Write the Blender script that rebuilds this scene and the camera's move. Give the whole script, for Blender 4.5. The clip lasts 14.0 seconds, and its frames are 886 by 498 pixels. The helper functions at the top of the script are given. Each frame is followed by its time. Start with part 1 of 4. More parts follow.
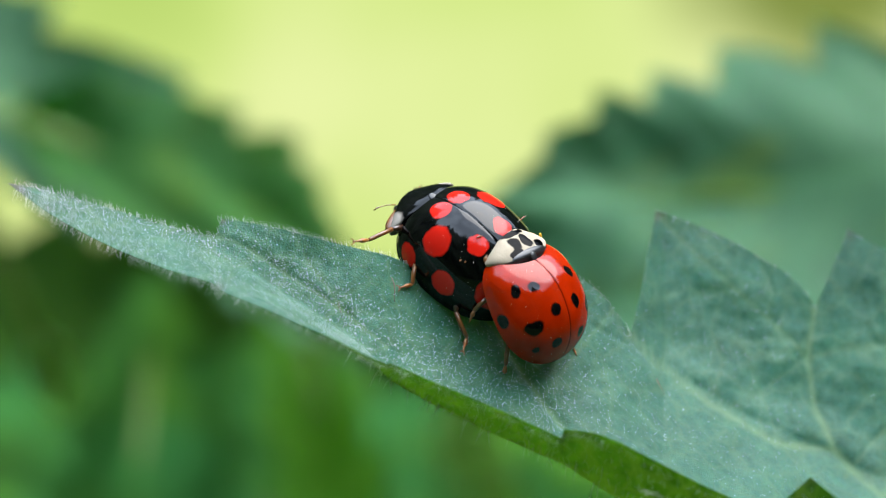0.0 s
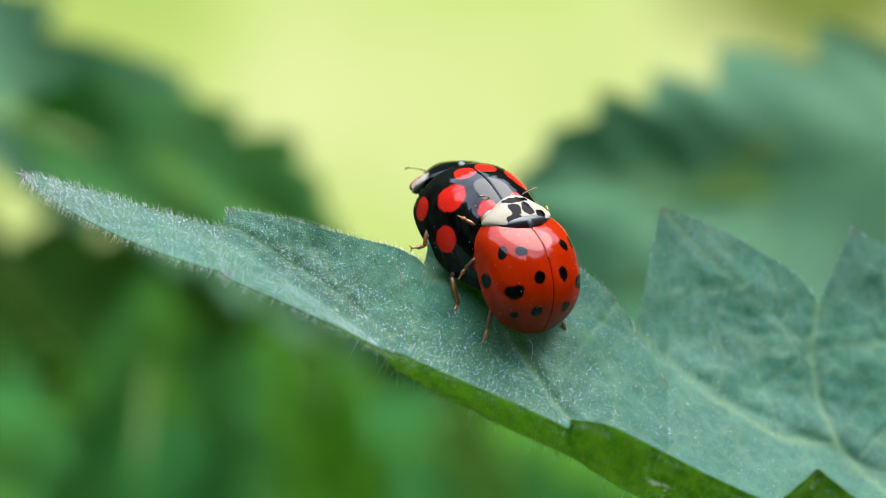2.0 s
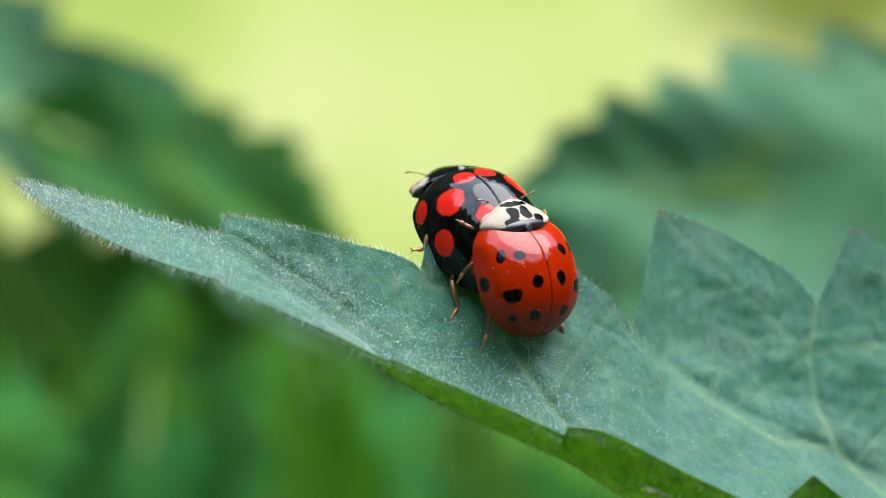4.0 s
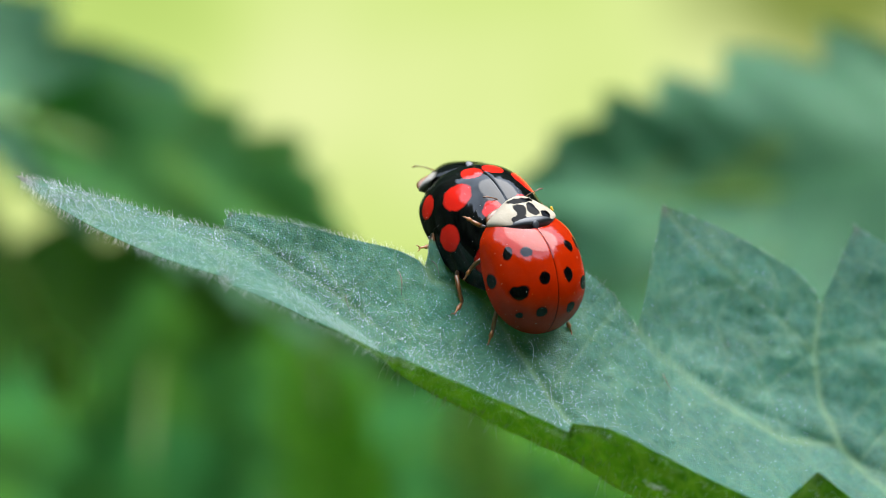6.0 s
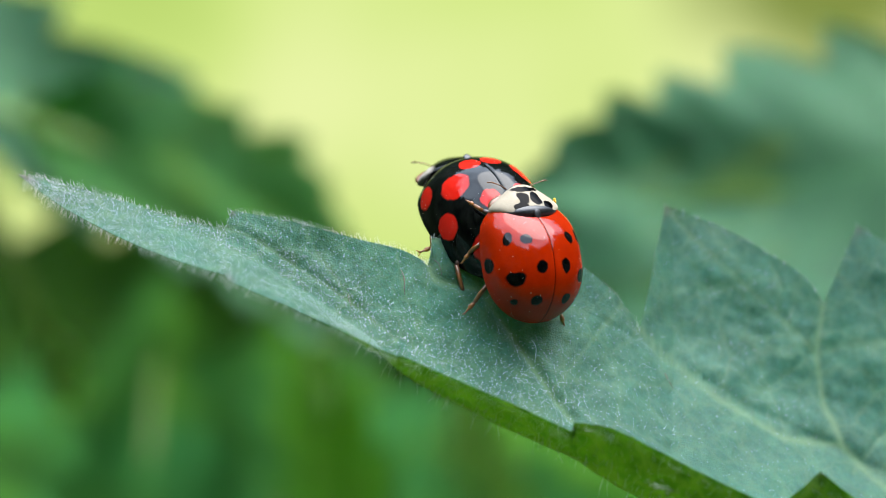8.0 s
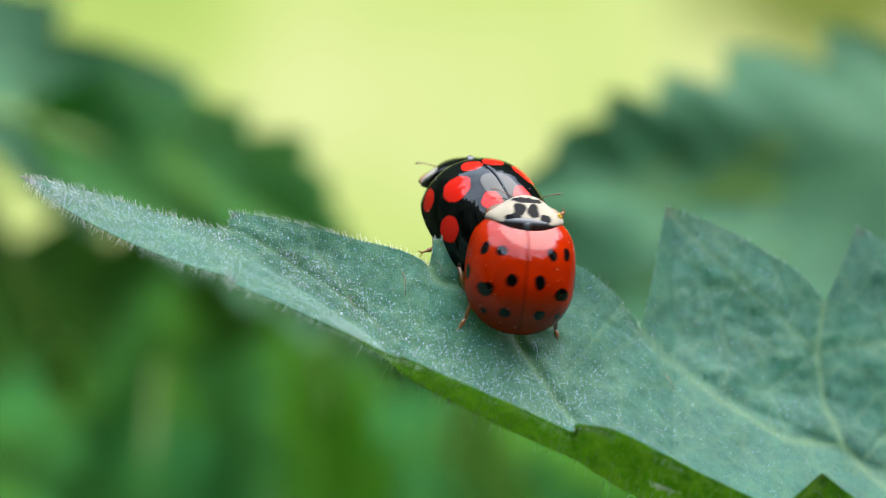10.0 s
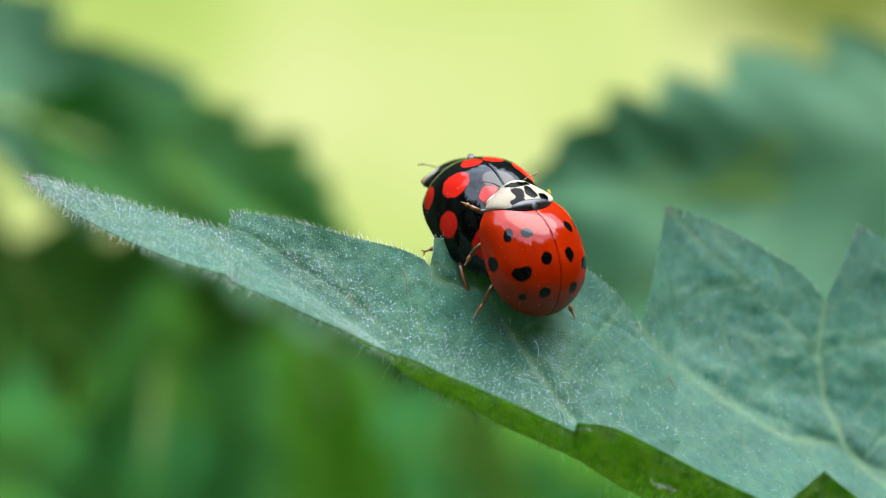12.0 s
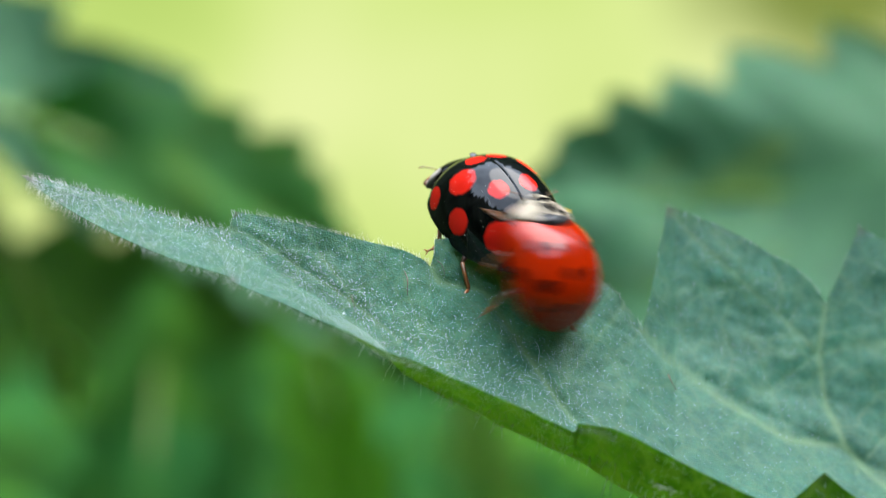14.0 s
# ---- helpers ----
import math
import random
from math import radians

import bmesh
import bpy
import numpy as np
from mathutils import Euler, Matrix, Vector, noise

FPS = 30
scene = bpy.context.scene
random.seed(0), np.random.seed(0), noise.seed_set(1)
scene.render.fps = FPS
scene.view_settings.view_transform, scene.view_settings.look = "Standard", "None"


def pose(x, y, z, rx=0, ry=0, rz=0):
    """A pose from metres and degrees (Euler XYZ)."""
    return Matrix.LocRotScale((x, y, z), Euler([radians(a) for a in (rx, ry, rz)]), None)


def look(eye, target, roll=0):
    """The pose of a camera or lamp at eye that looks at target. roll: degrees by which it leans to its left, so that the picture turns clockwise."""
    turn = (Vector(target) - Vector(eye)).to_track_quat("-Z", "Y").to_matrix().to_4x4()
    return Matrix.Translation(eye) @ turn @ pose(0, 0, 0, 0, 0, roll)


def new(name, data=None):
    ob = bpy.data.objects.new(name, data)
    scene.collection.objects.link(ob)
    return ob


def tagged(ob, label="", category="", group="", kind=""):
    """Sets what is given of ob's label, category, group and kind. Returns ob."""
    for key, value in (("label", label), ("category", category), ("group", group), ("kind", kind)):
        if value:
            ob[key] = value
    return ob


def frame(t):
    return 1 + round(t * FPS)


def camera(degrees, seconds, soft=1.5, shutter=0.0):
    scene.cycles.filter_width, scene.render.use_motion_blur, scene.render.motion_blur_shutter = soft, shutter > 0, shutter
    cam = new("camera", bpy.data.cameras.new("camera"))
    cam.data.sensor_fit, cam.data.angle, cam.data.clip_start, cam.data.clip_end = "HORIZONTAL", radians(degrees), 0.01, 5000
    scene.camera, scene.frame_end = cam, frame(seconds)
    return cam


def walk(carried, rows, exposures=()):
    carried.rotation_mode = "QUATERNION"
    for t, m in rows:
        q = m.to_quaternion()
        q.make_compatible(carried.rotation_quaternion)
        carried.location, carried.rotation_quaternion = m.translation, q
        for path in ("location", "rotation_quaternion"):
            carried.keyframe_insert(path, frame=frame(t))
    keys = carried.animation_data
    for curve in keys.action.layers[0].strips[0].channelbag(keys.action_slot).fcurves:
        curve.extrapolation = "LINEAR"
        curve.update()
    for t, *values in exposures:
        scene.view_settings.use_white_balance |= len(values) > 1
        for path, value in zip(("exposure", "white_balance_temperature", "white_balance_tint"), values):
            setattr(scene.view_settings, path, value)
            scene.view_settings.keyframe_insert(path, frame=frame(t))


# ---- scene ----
MM = 0.001
REACH = 140.0          # millimetres from the lens to the plane of focus
# everything near the lens stands in one tilted frame: x right, y away, z up across the view
BASE = pose(0, 0, 0.45, -12, 0, 0)


def at(x, y, z, rx=0, ry=0, rz=0):
    """A pose in the tilted frame, millimetres and degrees."""
    return BASE @ pose(x * MM, y * MM, z * MM, rx, ry, rz)


# ---- camera ----
cam = camera(17.82, 14.0, soft=0.5, shutter=0.8)
cam.data.dof.use_dof = True
cam.data.dof.focus_distance = (REACH + 1.6) * MM
cam.data.dof.aperture_fstop = 29.0
PAN = [(0, -0.017), (3, 0.017), (5.5, 0.097), (8, 0.153), (10.5, 0.176), (14, 0.199)]
walk(cam, [(t, at(0, -REACH, 0, 90, 0, turn)) for t, turn in PAN], exposures=[(0.0, 1.72), (14.0, 1.72)])

# ---- world and sun ----
SUN_UP, SUN_TURN = radians(70), radians(69)
world = bpy.data.worlds.new("sky")
scene.world = world
world.use_nodes = True
wn = world.node_tree
sky = wn.nodes.new("ShaderNodeTexSky")
sky.sky_type, sky.sun_disc = "NISHITA", False
sky.sun_elevation, sky.sun_rotation = SUN_UP, SUN_TURN
sky.air_density, sky.dust_density, sky.ozone_density = 1.0, 3.0, 1.0
haze = wn.nodes.new("ShaderNodeMix")
haze.data_type = "RGBA"
clouds = wn.nodes.new("ShaderNodeTexNoise")
clouds.inputs["Scale"].default_value, clouds.inputs["Detail"].default_value = 3.2, 3.0
wn.links.new(wn.nodes.new("ShaderNodeTexCoord").outputs["Generated"], clouds.inputs["Vector"])
cover = wn.nodes.new("ShaderNodeMapRange")
cover.inputs["From Min"].default_value, cover.inputs["From Max"].default_value = 0.4, 0.62
cover.inputs["To Min"].default_value, cover.inputs["To Max"].default_value = 0.6, 1.0
wn.links.new(clouds.outputs[0], cover.inputs[0])
wn.links.new(cover.outputs[0], haze.inputs[0])
haze.inputs[7].default_value = (13.6, 16.4, 20.4, 1)
wn.links.new(sky.outputs[0], haze.inputs[6])
wn.links.new(haze.outputs[2], wn.nodes["Background"].inputs[0])
wn.nodes["Background"].inputs[1].default_value = 0.108
sun = new("sun", bpy.data.lights.new("sun", "SUN"))
sun.data.energy, sun.data.angle, sun.data.color = 1.5, radians(52), (1.0, 0.97, 0.92)
sun.matrix_world = look(Vector((0.32, 0.12, 0.94)) * 3, (0, 0, 0))


# ---- materials ----
class Nodes:
    """A node material with short calls."""

    def __init__(self, name):
        self.mat = bpy.data.materials.new(name)
        self.mat.use_nodes = True
        self.tree = self.mat.node_tree
        self.shader = self.tree.nodes["Principled BSDF"]

    def add(self, kind, **inputs):
        node = self.tree.nodes.new(kind)
        for key, value in inputs.items():
            self.put(node, key.replace("_", " "), value)
        return node

    def put(self, node, key, value):
        slot = node.inputs[int(key)] if key.isdigit() else node.inputs[key]
        if isinstance(value, bpy.types.NodeSocket):
            self.tree.links.new(value, slot)
        else:
            slot.default_value = value

    def set(self, **inputs):
        for key, value in inputs.items():
            self.put(self.shader, key.replace("_", " "), value)
        return self

    def math(self, how, a, b=0.0, c=0.0):
        node = self.tree.nodes.new("ShaderNodeMath")
        node.operation = how
        for slot, value in zip("012", (a, b, c)):
            self.put(node, slot, value)
        return node.outputs[0]

    def coords(self, which="Object"):
        return self.tree.nodes.new("ShaderNodeTexCoord").outputs[which]

    def noise(self, scale, detail=4.0, rough=0.55, vector=None, kind="ShaderNodeTexNoise"):
        node = self.add(kind, Scale=scale)
        if kind == "ShaderNodeTexNoise":
            node.inputs["Detail"].default_value, node.inputs["Roughness"].default_value = detail, rough
        self.put(node, "Vector", vector or self.coords())
        return node.outputs[0]

    def ramp(self, value, *stops):
        node = self.add("ShaderNodeValToRGB", Fac=value)
        ramp = node.color_ramp
        while len(ramp.elements) < len(stops):
            ramp.elements.new(0.5)
        for element, (place, colour) in zip(ramp.elements, stops):
            element.position = place
            element.color = (*colour, 1) if isinstance(colour, tuple) else (colour, colour, colour, 1)
        return node.outputs[0]

    def mix(self, share, a, b, how="MIX"):
        node = self.tree.nodes.new("ShaderNodeMix")
        node.data_type, node.blend_type = "RGBA", how
        self.put(node, "0", share)
        for slot, value in ((6, a), (7, b)):
            if isinstance(value, tuple):
                value = (*value, 1)
            self.put(node, str(slot), value)
        return node.outputs[2]

    def bump(self, height, strength=0.3, distance=0.0001, under=None):
        node = self.add("ShaderNodeBump", Height=height, Strength=strength, Distance=distance)
        if under:
            self.put(node, "Normal", under)
        return node.outputs[0]


def leaf_material(name, dark, light, vein, back, gloss=0.5, thin=0.3, sheen=0.15, shine=0.25, net=0.0, blotch=None):
    n = Nodes(name)
    patch = n.noise(260, 5)
    colour = n.mix(n.ramp(patch, (0.35, 0.0), (0.65, 1.0)), dark, light)
    cells = n.noise(11000, kind="ShaderNodeTexVoronoi")
    colour = n.mix(n.ramp(cells, (0.05, 0.65), (0.45, 0.0)), colour, tuple(c * 2.0 for c in light))
    colour = n.mix(n.ramp(cells, (0.45, 0.0), (0.8, 0.6)), colour, tuple(c * 0.5 for c in dark))
    colour = n.mix(n.ramp(n.noise(9500, 3, 0.7), (0.54, 0.0), (0.74, 0.6)), colour, tuple(0.06 + c * 1.3 for c in light))
    if blotch:
        colour = n.mix(n.ramp(n.noise(55, 3), (0.44, 0.0), (0.62, 0.9)), colour, blotch)
        colour = n.mix(n.ramp(n.noise(90, 2, 0.5, n.add("ShaderNodeMapping", Vector=n.coords(), Location=(0.3, 0.1, 0), Scale=(1, 2, 1)).outputs[0]), (0.56, 0.0), (0.68, 0.8)), colour, (blotch[0] * 2.0, blotch[1] * 1.15, blotch[2] * 0.4))
    if net:
        bent = n.mix(0.0012, n.coords(), n.add("ShaderNodeTexNoise", Scale=900, Vector=n.coords()).outputs["Color"], "ADD")
        lines = None
        for size, width, share in ((420, 0.07, 0.8), (1300, 0.09, 0.5)):
            edge = n.add("ShaderNodeTexVoronoi", Scale=size, Vector=bent)
            edge.feature = "DISTANCE_TO_EDGE"
            on = n.ramp(edge.outputs["Distance"], (0.0, share), (width, 0.0))
            lines = on if lines is None else n.math("MAXIMUM", lines, on)
        colour = n.mix(n.math("MULTIPLY", lines, net), colour, vein)
    veins = n.add("ShaderNodeAttribute")
    veins.attribute_name = "vein"
    colour = n.mix(n.math("MULTIPLY", veins.outputs["Fac"], 0.5), colour, vein)
    dry = n.add("ShaderNodeAttribute")
    dry.attribute_name = "dry"
    colour = n.mix(dry.outputs["Fac"], colour, (0.06, 0.05, 0.048))
    low = n.bump(n.noise(900, 4), 0.14, 0.0001)
    fine = n.bump(cells, 0.6, 0.00004, low)
    n.set(Base_Color=colour, Roughness=gloss, Normal=fine, Specular_IOR_Level=shine, Sheen_Weight=sheen, Sheen_Roughness=0.5)
    # light through the blade: thinner and thicker places, pale veins
    pale = tuple(min(1, c * 1.5 + 0.04) for c in back)
    through_light = n.mix(n.ramp(n.noise(1500, 5), (0.35, 0.0), (0.66, 1.0)), tuple(c * 0.72 for c in back), tuple(min(1, c * 1.25) for c in back))
    if net:
        through_light = n.mix(n.math("MULTIPLY", lines, net), through_light, pale)
    through_light = n.mix(n.math("MULTIPLY", veins.outputs["Fac"], 0.6), through_light, pale)
    clear = n.add("ShaderNodeBsdfTranslucent", Color=through_light, Normal=fine)
    both = n.add("ShaderNodeMixShader", Fac=thin)
    n.tree.links.new(n.shader.outputs[0], both.inputs[1])
    n.tree.links.new(clear.outputs[0], both.inputs[2])
    n.tree.links.new(both.outputs[0], n.tree.nodes["Material Output"].inputs[0])
    return n.mat


LEAF = leaf_material("nettle_leaf", (0.005, 0.062, 0.041), (0.0145, 0.102, 0.064), (0.13, 0.21, 0.09), (0.5, 0.9, 0.12), 0.5, 0.18, 0.22, 0.25, 0.32)
UNDERSIDE = leaf_material("leaf_underside", (0.016, 0.078, 0.004), (0.058, 0.165, 0.01), (0.22, 0.32, 0.06), (0.45, 0.95, 0.08), 0.6, 0.3, 0.0, 0.2, 0.75)


def plain(name, colour, rough=0.4, spread=0.25, scale=3000, **more):
    n = Nodes(name)
    tint = n.mix(n.noise(scale, 4), tuple(c * (1 - spread) for c in colour), tuple(min(1, c * (1 + spread)) for c in colour))
    n.set(Base_Color=tint, Roughness=rough, **more)
    return n.mat


def hair_material(name="leaf_hair", low=(0.75, 0.8, 0.7), high=(0.9, 0.92, 0.86)):
    n = Nodes(name)
    n.set(Base_Color=n.mix(n.noise(3000), low, high), Roughness=0.3)
    clear = n.add("ShaderNodeBsdfTranslucent", Color=(*high, 1))
    both = n.add("ShaderNodeMixShader", Fac=0.6)
    n.tree.links.new(n.shader.outputs[0], both.inputs[1])
    n.tree.links.new(clear.outputs[0], both.inputs[2])
    n.tree.links.new(both.outputs[0], n.tree.nodes["Material Output"].inputs[0])
    return n.mat


HAIR = hair_material()
GRAIN = plain("pollen_grain", (0.62, 0.63, 0.58), 0.35)


# ---- mesh helpers ----
def mesh_object(name, points, faces, material, parent=None, label="", smooth=True):
    data = bpy.data.meshes.new(name)
    data.from_pydata([tuple(p) for p in points], [], faces)
    data.materials.append(material)
    if smooth:
        data.polygons.foreach_set("use_smooth", [True] * len(data.polygons))
    data.update()
    ob = new(name, data)
    ob.parent = parent
    return tagged(ob, label)


def thing(name, label, category, m=None, group="", kind=""):
    ob = new(name)
    ob.empty_display_size = 0.002
    if m is not None:
        ob.matrix_world = m
    return tagged(ob, label, category, group, kind)


def grid_faces(rows, cols, start=0, flip=False):
    out = []
    for i in range(rows - 1):
        for j in range(cols - 1):
            a = start + i * cols + j
            quad = (a, a + 1, a + cols + 1, a + cols)
            out.append(quad[::-1] if flip else quad)
    return out


def sheet(top, under):
    """One closed skin from two grids of equal size; the rim has corners of its own, so that the edge stays crisp."""
    rows, cols = top.shape[:2]
    size = rows * cols
    faces = grid_faces(rows, cols) + grid_faces(rows, cols, size, True)
    rim = [(0, j) for j in range(cols)] + [(i, cols - 1) for i in range(1, rows)]
    rim += [(rows - 1, j) for j in range(cols - 2, -1, -1)] + [(i, 0) for i in range(rows - 2, 0, -1)]
    edge = np.array([top[k] for k in rim] + [under[k] for k in rim])
    n = len(rim)
    for k in range(n):
        a, b = 2 * size + k, 2 * size + (k + 1) % n
        faces.append((b, a, a + n, b + n))
    return np.concatenate([top.reshape(-1, 3), under.reshape(-1, 3), edge]), faces


def paint(ob, name, values):
    """A value at each corner of a sheet: given for the top, nought elsewhere."""
    field = ob.data.attributes.new(name, "FLOAT", "POINT")
    values = np.concatenate([np.ravel(v) for v in values])
    field.data.foreach_set("value", np.concatenate([values, np.zeros(len(ob.data.vertices) - len(values))]))


def tube(path, radii, sides=8):
    """A closed tapered tube along a path: points and faces."""
    path = [Vector(p) for p in path]
    points, faces = [], []
    axis = (path[1] - path[0]).normalized()
    side = axis.orthogonal().normalized()
    for k, p in enumerate(path):
        axis = (path[min(k + 1, len(path) - 1)] - path[max(k - 1, 0)]).normalized()
        side = (side - axis * side.dot(axis)).normalized()
        other = axis.cross(side)
        for s in range(sides):
            a = 2 * math.pi * s / sides
            points.append(p + (side * math.cos(a) + other * math.sin(a)) * radii[k])
    for k in range(len(path) - 1):
        for s in range(sides):
            a, b = k * sides + s, k * sides + (s + 1) % sides
            faces.append((a, b, b + sides, a + sides))
    faces.append(tuple(range(sides))[::-1])
    faces.append(tuple(range(len(points) - sides, len(points))))
    return points, faces


def gather(pieces):
    points, faces = [], []
    for p, f in pieces:
        base = len(points)
        points += [tuple(q) for q in p]
        faces += [tuple(base + i for i in face) for face in f]
    return points, faces


def ball(centre, radii, rings=12, sides=18):
    points, faces = [], []
    for i in range(rings + 1):
        a = math.pi * i / rings
        for j in range(sides):
            b = 2 * math.pi * j / sides
            points.append((centre[0] + radii[0] * math.sin(a) * math.cos(b), centre[1] + radii[1] * math.sin(a) * math.sin(b), centre[2] + radii[2] * math.cos(a)))
    for i in range(rings):
        for j in range(sides):
            a, b = i * sides + j, i * sides + (j + 1) % sides
            faces.append((a, a + sides, b + sides, b))
    return points, faces


def scaled(shape):
    points, faces = shape
    return [Vector(p) * MM for p in points], faces


SPECK = plain("orange_dust", (0.5, 0.13, 0.02), 0.6)
POLLEN = plain("yellow_pollen", (0.8, 0.5, 0.02), 0.6)
SCAR = plain("pale_scar", (0.42, 0.48, 0.26), 0.6, 0.6, 6000)
STEM = plain("green_stem", (0.11, 0.2, 0.016), 0.45, 0.3, 800)
RIB = hair_material("pale_rib", (0.4, 0.55, 0.12), (0.6, 0.75, 0.25))
FIBRE = plain("brown_fibre", (0.16, 0.11, 0.05), 0.5)


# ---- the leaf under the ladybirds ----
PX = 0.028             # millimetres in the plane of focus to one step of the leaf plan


def plan(px, py, y):
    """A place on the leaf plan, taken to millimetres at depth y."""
    k = PX * (1 + y / REACH)
    return ((px - 784) * k, y, (441 - py) * k)


def plan_place(grid):
    k = PX * (1 + grid[..., 1] / REACH)
    return grid[..., 0] / k + 784, 441 - grid[..., 2] / k


def outline(rows, u):
    """Rows (u, px, py, depth), cut into teeth where a row carries a fifth value; smooth within each tooth."""
    spans, span = [], [rows[0]]
    for r in rows[1:]:
        span.append(r)
        if len(r) > 4:
            spans.append(span)
            span = [r]
    spans.append(span)
    out = np.zeros((len(u), 3))
    for span in spans:
        if len(span) < 2:
            continue
        k = np.array([r[0] for r in span], float)
        v = np.array([plan(*r[1:4]) for r in span])
        m = np.gradient(v, k, axis=0) if len(k) > 2 else np.repeat((v[1:] - v[:-1]) / (k[1] - k[0]), 2, 0)
        pick = (u >= k[0] - 1e-6) & (u <= k[-1] + 1e-6)
        x = u[pick]
        i = np.clip(np.searchsorted(k, x) - 1, 0, len(k) - 2)
        h = k[i + 1] - k[i]
        t = ((x - k[i]) / h)[:, None]
        h = h[:, None]
        out[pick] = (2 * t**3 - 3 * t**2 + 1) * v[i] + (t**3 - 2 * t**2 + t) * h * m[i] + (-2 * t**3 + 3 * t**2) * v[i + 1] + (t**3 - t**2) * h * m[i + 1]
    return out


MIDRIB = [(0, 18, 316, 0), (190, 190, 382, -.5), (400, 400, 452, -1), (560, 560, 543, -1.5), (640, 640, 602, -1.8), (700, 700, 662, -2), (840, 840, 733, -2.2),
          (980, 980, 801, -2.2), (1110, 1110, 869, -2.2), (1300, 1300, 985, -2.2), (1560, 1560, 1110, -2), (1900, 1900, 1290, -2)]
FAR = [(0, 18, 316, 0), (95, 100, 333, .3), (195, 200, 362, .6), (300, 300, 392, 1), (398, 386, 412, 1.2, 1), (414, 398, 380, 1.8, 1),
       (520, 500, 398, 2.4), (650, 620, 430, 3), (740, 700, 450, 3.4), (810, 748, 474, 3.2, 1), (836, 752, 428, 4.4, 1),
       (950, 850, 428, 5.2), (1060, 950, 452, 5.6), (1150, 1035, 492, 5.6), (1210, 1090, 542, 5.5), (1250, 1122, 588, 5.2, 1),
       (1300, 1165, 372, 8, 1), (1400, 1260, 408, 8.5), (1490, 1350, 457, 8.5), (1560, 1410, 498, 8), (1600, 1446, 542, 7.6, 1),
       (1660, 1504, 408, 9.5, 1), (1740, 1570, 445, 10), (1900, 1720, 560, 10)]
NEAR = [(0, 18, 316, 0), (95, 100, 374, -1.0), (195, 200, 427, -2.2), (300, 300, 467, -3.2), (372, 384, 492, -3.8, 1), (404, 394, 504, -4.0, 1),
        (480, 480, 541, -4.5), (560, 560, 576, -4.8), (640, 640, 612, -4.8), (694, 690, 636, -4.8, 1), (702, 696, 634, -4.8, 1), (800, 800, 680, -4.8),
        (900, 900, 722, -4.8), (995, 998, 766, -5, 1), (1004, 1003, 750, -5, 1), (1060, 1058, 758, -5.2), (1150, 1150, 800, -5.4), (1250, 1250, 850, -5.6),
        (1360, 1365, 902, -5.8, 1), (1440, 1440, 836, -6, 1), (1520, 1530, 905, -6), (1900, 1900, 1120, -6)]
# veins: runs of plan places, the width and the depth of the furrow in millimetres
VEINS = [(((1700, 960), (1545, 860), (1480, 795), (1446, 720), (1432, 632), (1446, 542)), .16, .1),
         (((1432, 632), (1360, 560), (1290, 500), (1215, 430), (1165, 374)), .13, .05),
         (((1480, 795), (1380, 780), (1260, 712), (1160, 635), (1122, 588)), .15, .1),
         (((1432, 632), (1500, 615), (1568, 612), (1640, 600)), .12, .06),
         (((1500, 840), (1540, 790), (1580, 750)), .10, .05),
         (((1005, 745), (965, 700), (925, 640), (895, 590), (840, 520), (760, 500), (748, 474)), .13, .22),
         (((840, 520), (800, 470), (756, 430)), .1, .05),
         (((965, 700), (1010, 640), (1050, 590), (1090, 545)), .1, .04),
         (((690, 610), (610, 540), (500, 470), (420, 420), (388, 410)), .09, .05),
         (((610, 540), (560, 470), (520, 400)), .07, .03), (((760, 655), (730, 590), (700, 520), (690, 455)), .07, .03),
         (((1290, 500), (1230, 520), (1180, 560)), .07, .03), (((1360, 560), (1370, 510), (1350, 470)), .07, .03),
         (((1260, 712), (1280, 640), (1260, 580), (1290, 500)), .06, .03), (((1380, 780), (1350, 690), (1432, 632)), .06, .03)]


def blade_depth(px, py):
    """Depth of the far half of the blade: it leans away from the midrib, more steeply near it."""
    rib = np.array([r[1:4] for r in MIDRIB], float)
    rise = np.clip(np.interp(px, rib[:, 0], rib[:, 1]) - py, 0, None)
    lean = 0.129 * rise ** 0.7 * np.interp(px, (0, 300, 400, 520, 650, 800, 900), (0.8, 0.75, 0.52, 0.4, 0.56, 0.87, 0.92))
    # the base of the blade lies flatter up to the long side vein; the lobes beyond it stand up
    shelf = 0.040 * np.minimum(rise, 265) - 0.5 * np.exp(-((rise - 265) / 60) ** 2) + 0.0105 * np.clip(rise - 265, 0, None)
    return np.interp(px, rib[:, 0], rib[:, 2]) + lean + (shelf - lean) * np.interp(px, (960, 1180), (0, 1))


def leaf_grid(u, v):
    """Leaf surface in millimetres: rows along the blade, columns from the near margin over the midrib to the far one."""
    mid, far, near = outline(MIDRIB, u), outline(FAR, u), outline(NEAR, u)
    grid = np.zeros((len(u), len(v), 3))
    mx, my = plan_place(mid)
    fx, fy = plan_place(far)
    for j, s in enumerate(v):
        w = abs(s)
        if s > 0:
            px, py = mx + (fx - mx) * w, my + (fy - my) * w
            y = blade_depth(px, py)
            k = PX * (1 + y / REACH)
            grid[:, j] = np.stack([(px - 784) * k, y, (441 - py) * k], -1)
        else:
            grid[:, j] = mid + (near - mid) * w
    return grid


def segment_distance(x, z, a, b):
    a, b = np.array(a), np.array(b)
    d = b - a
    t = np.clip(((x - a[0]) * d[0] + (z - a[1]) * d[1]) / (d @ d), 0, 1)
    return np.hypot(x - a[0] - t * d[0], z - a[1] - t * d[1])


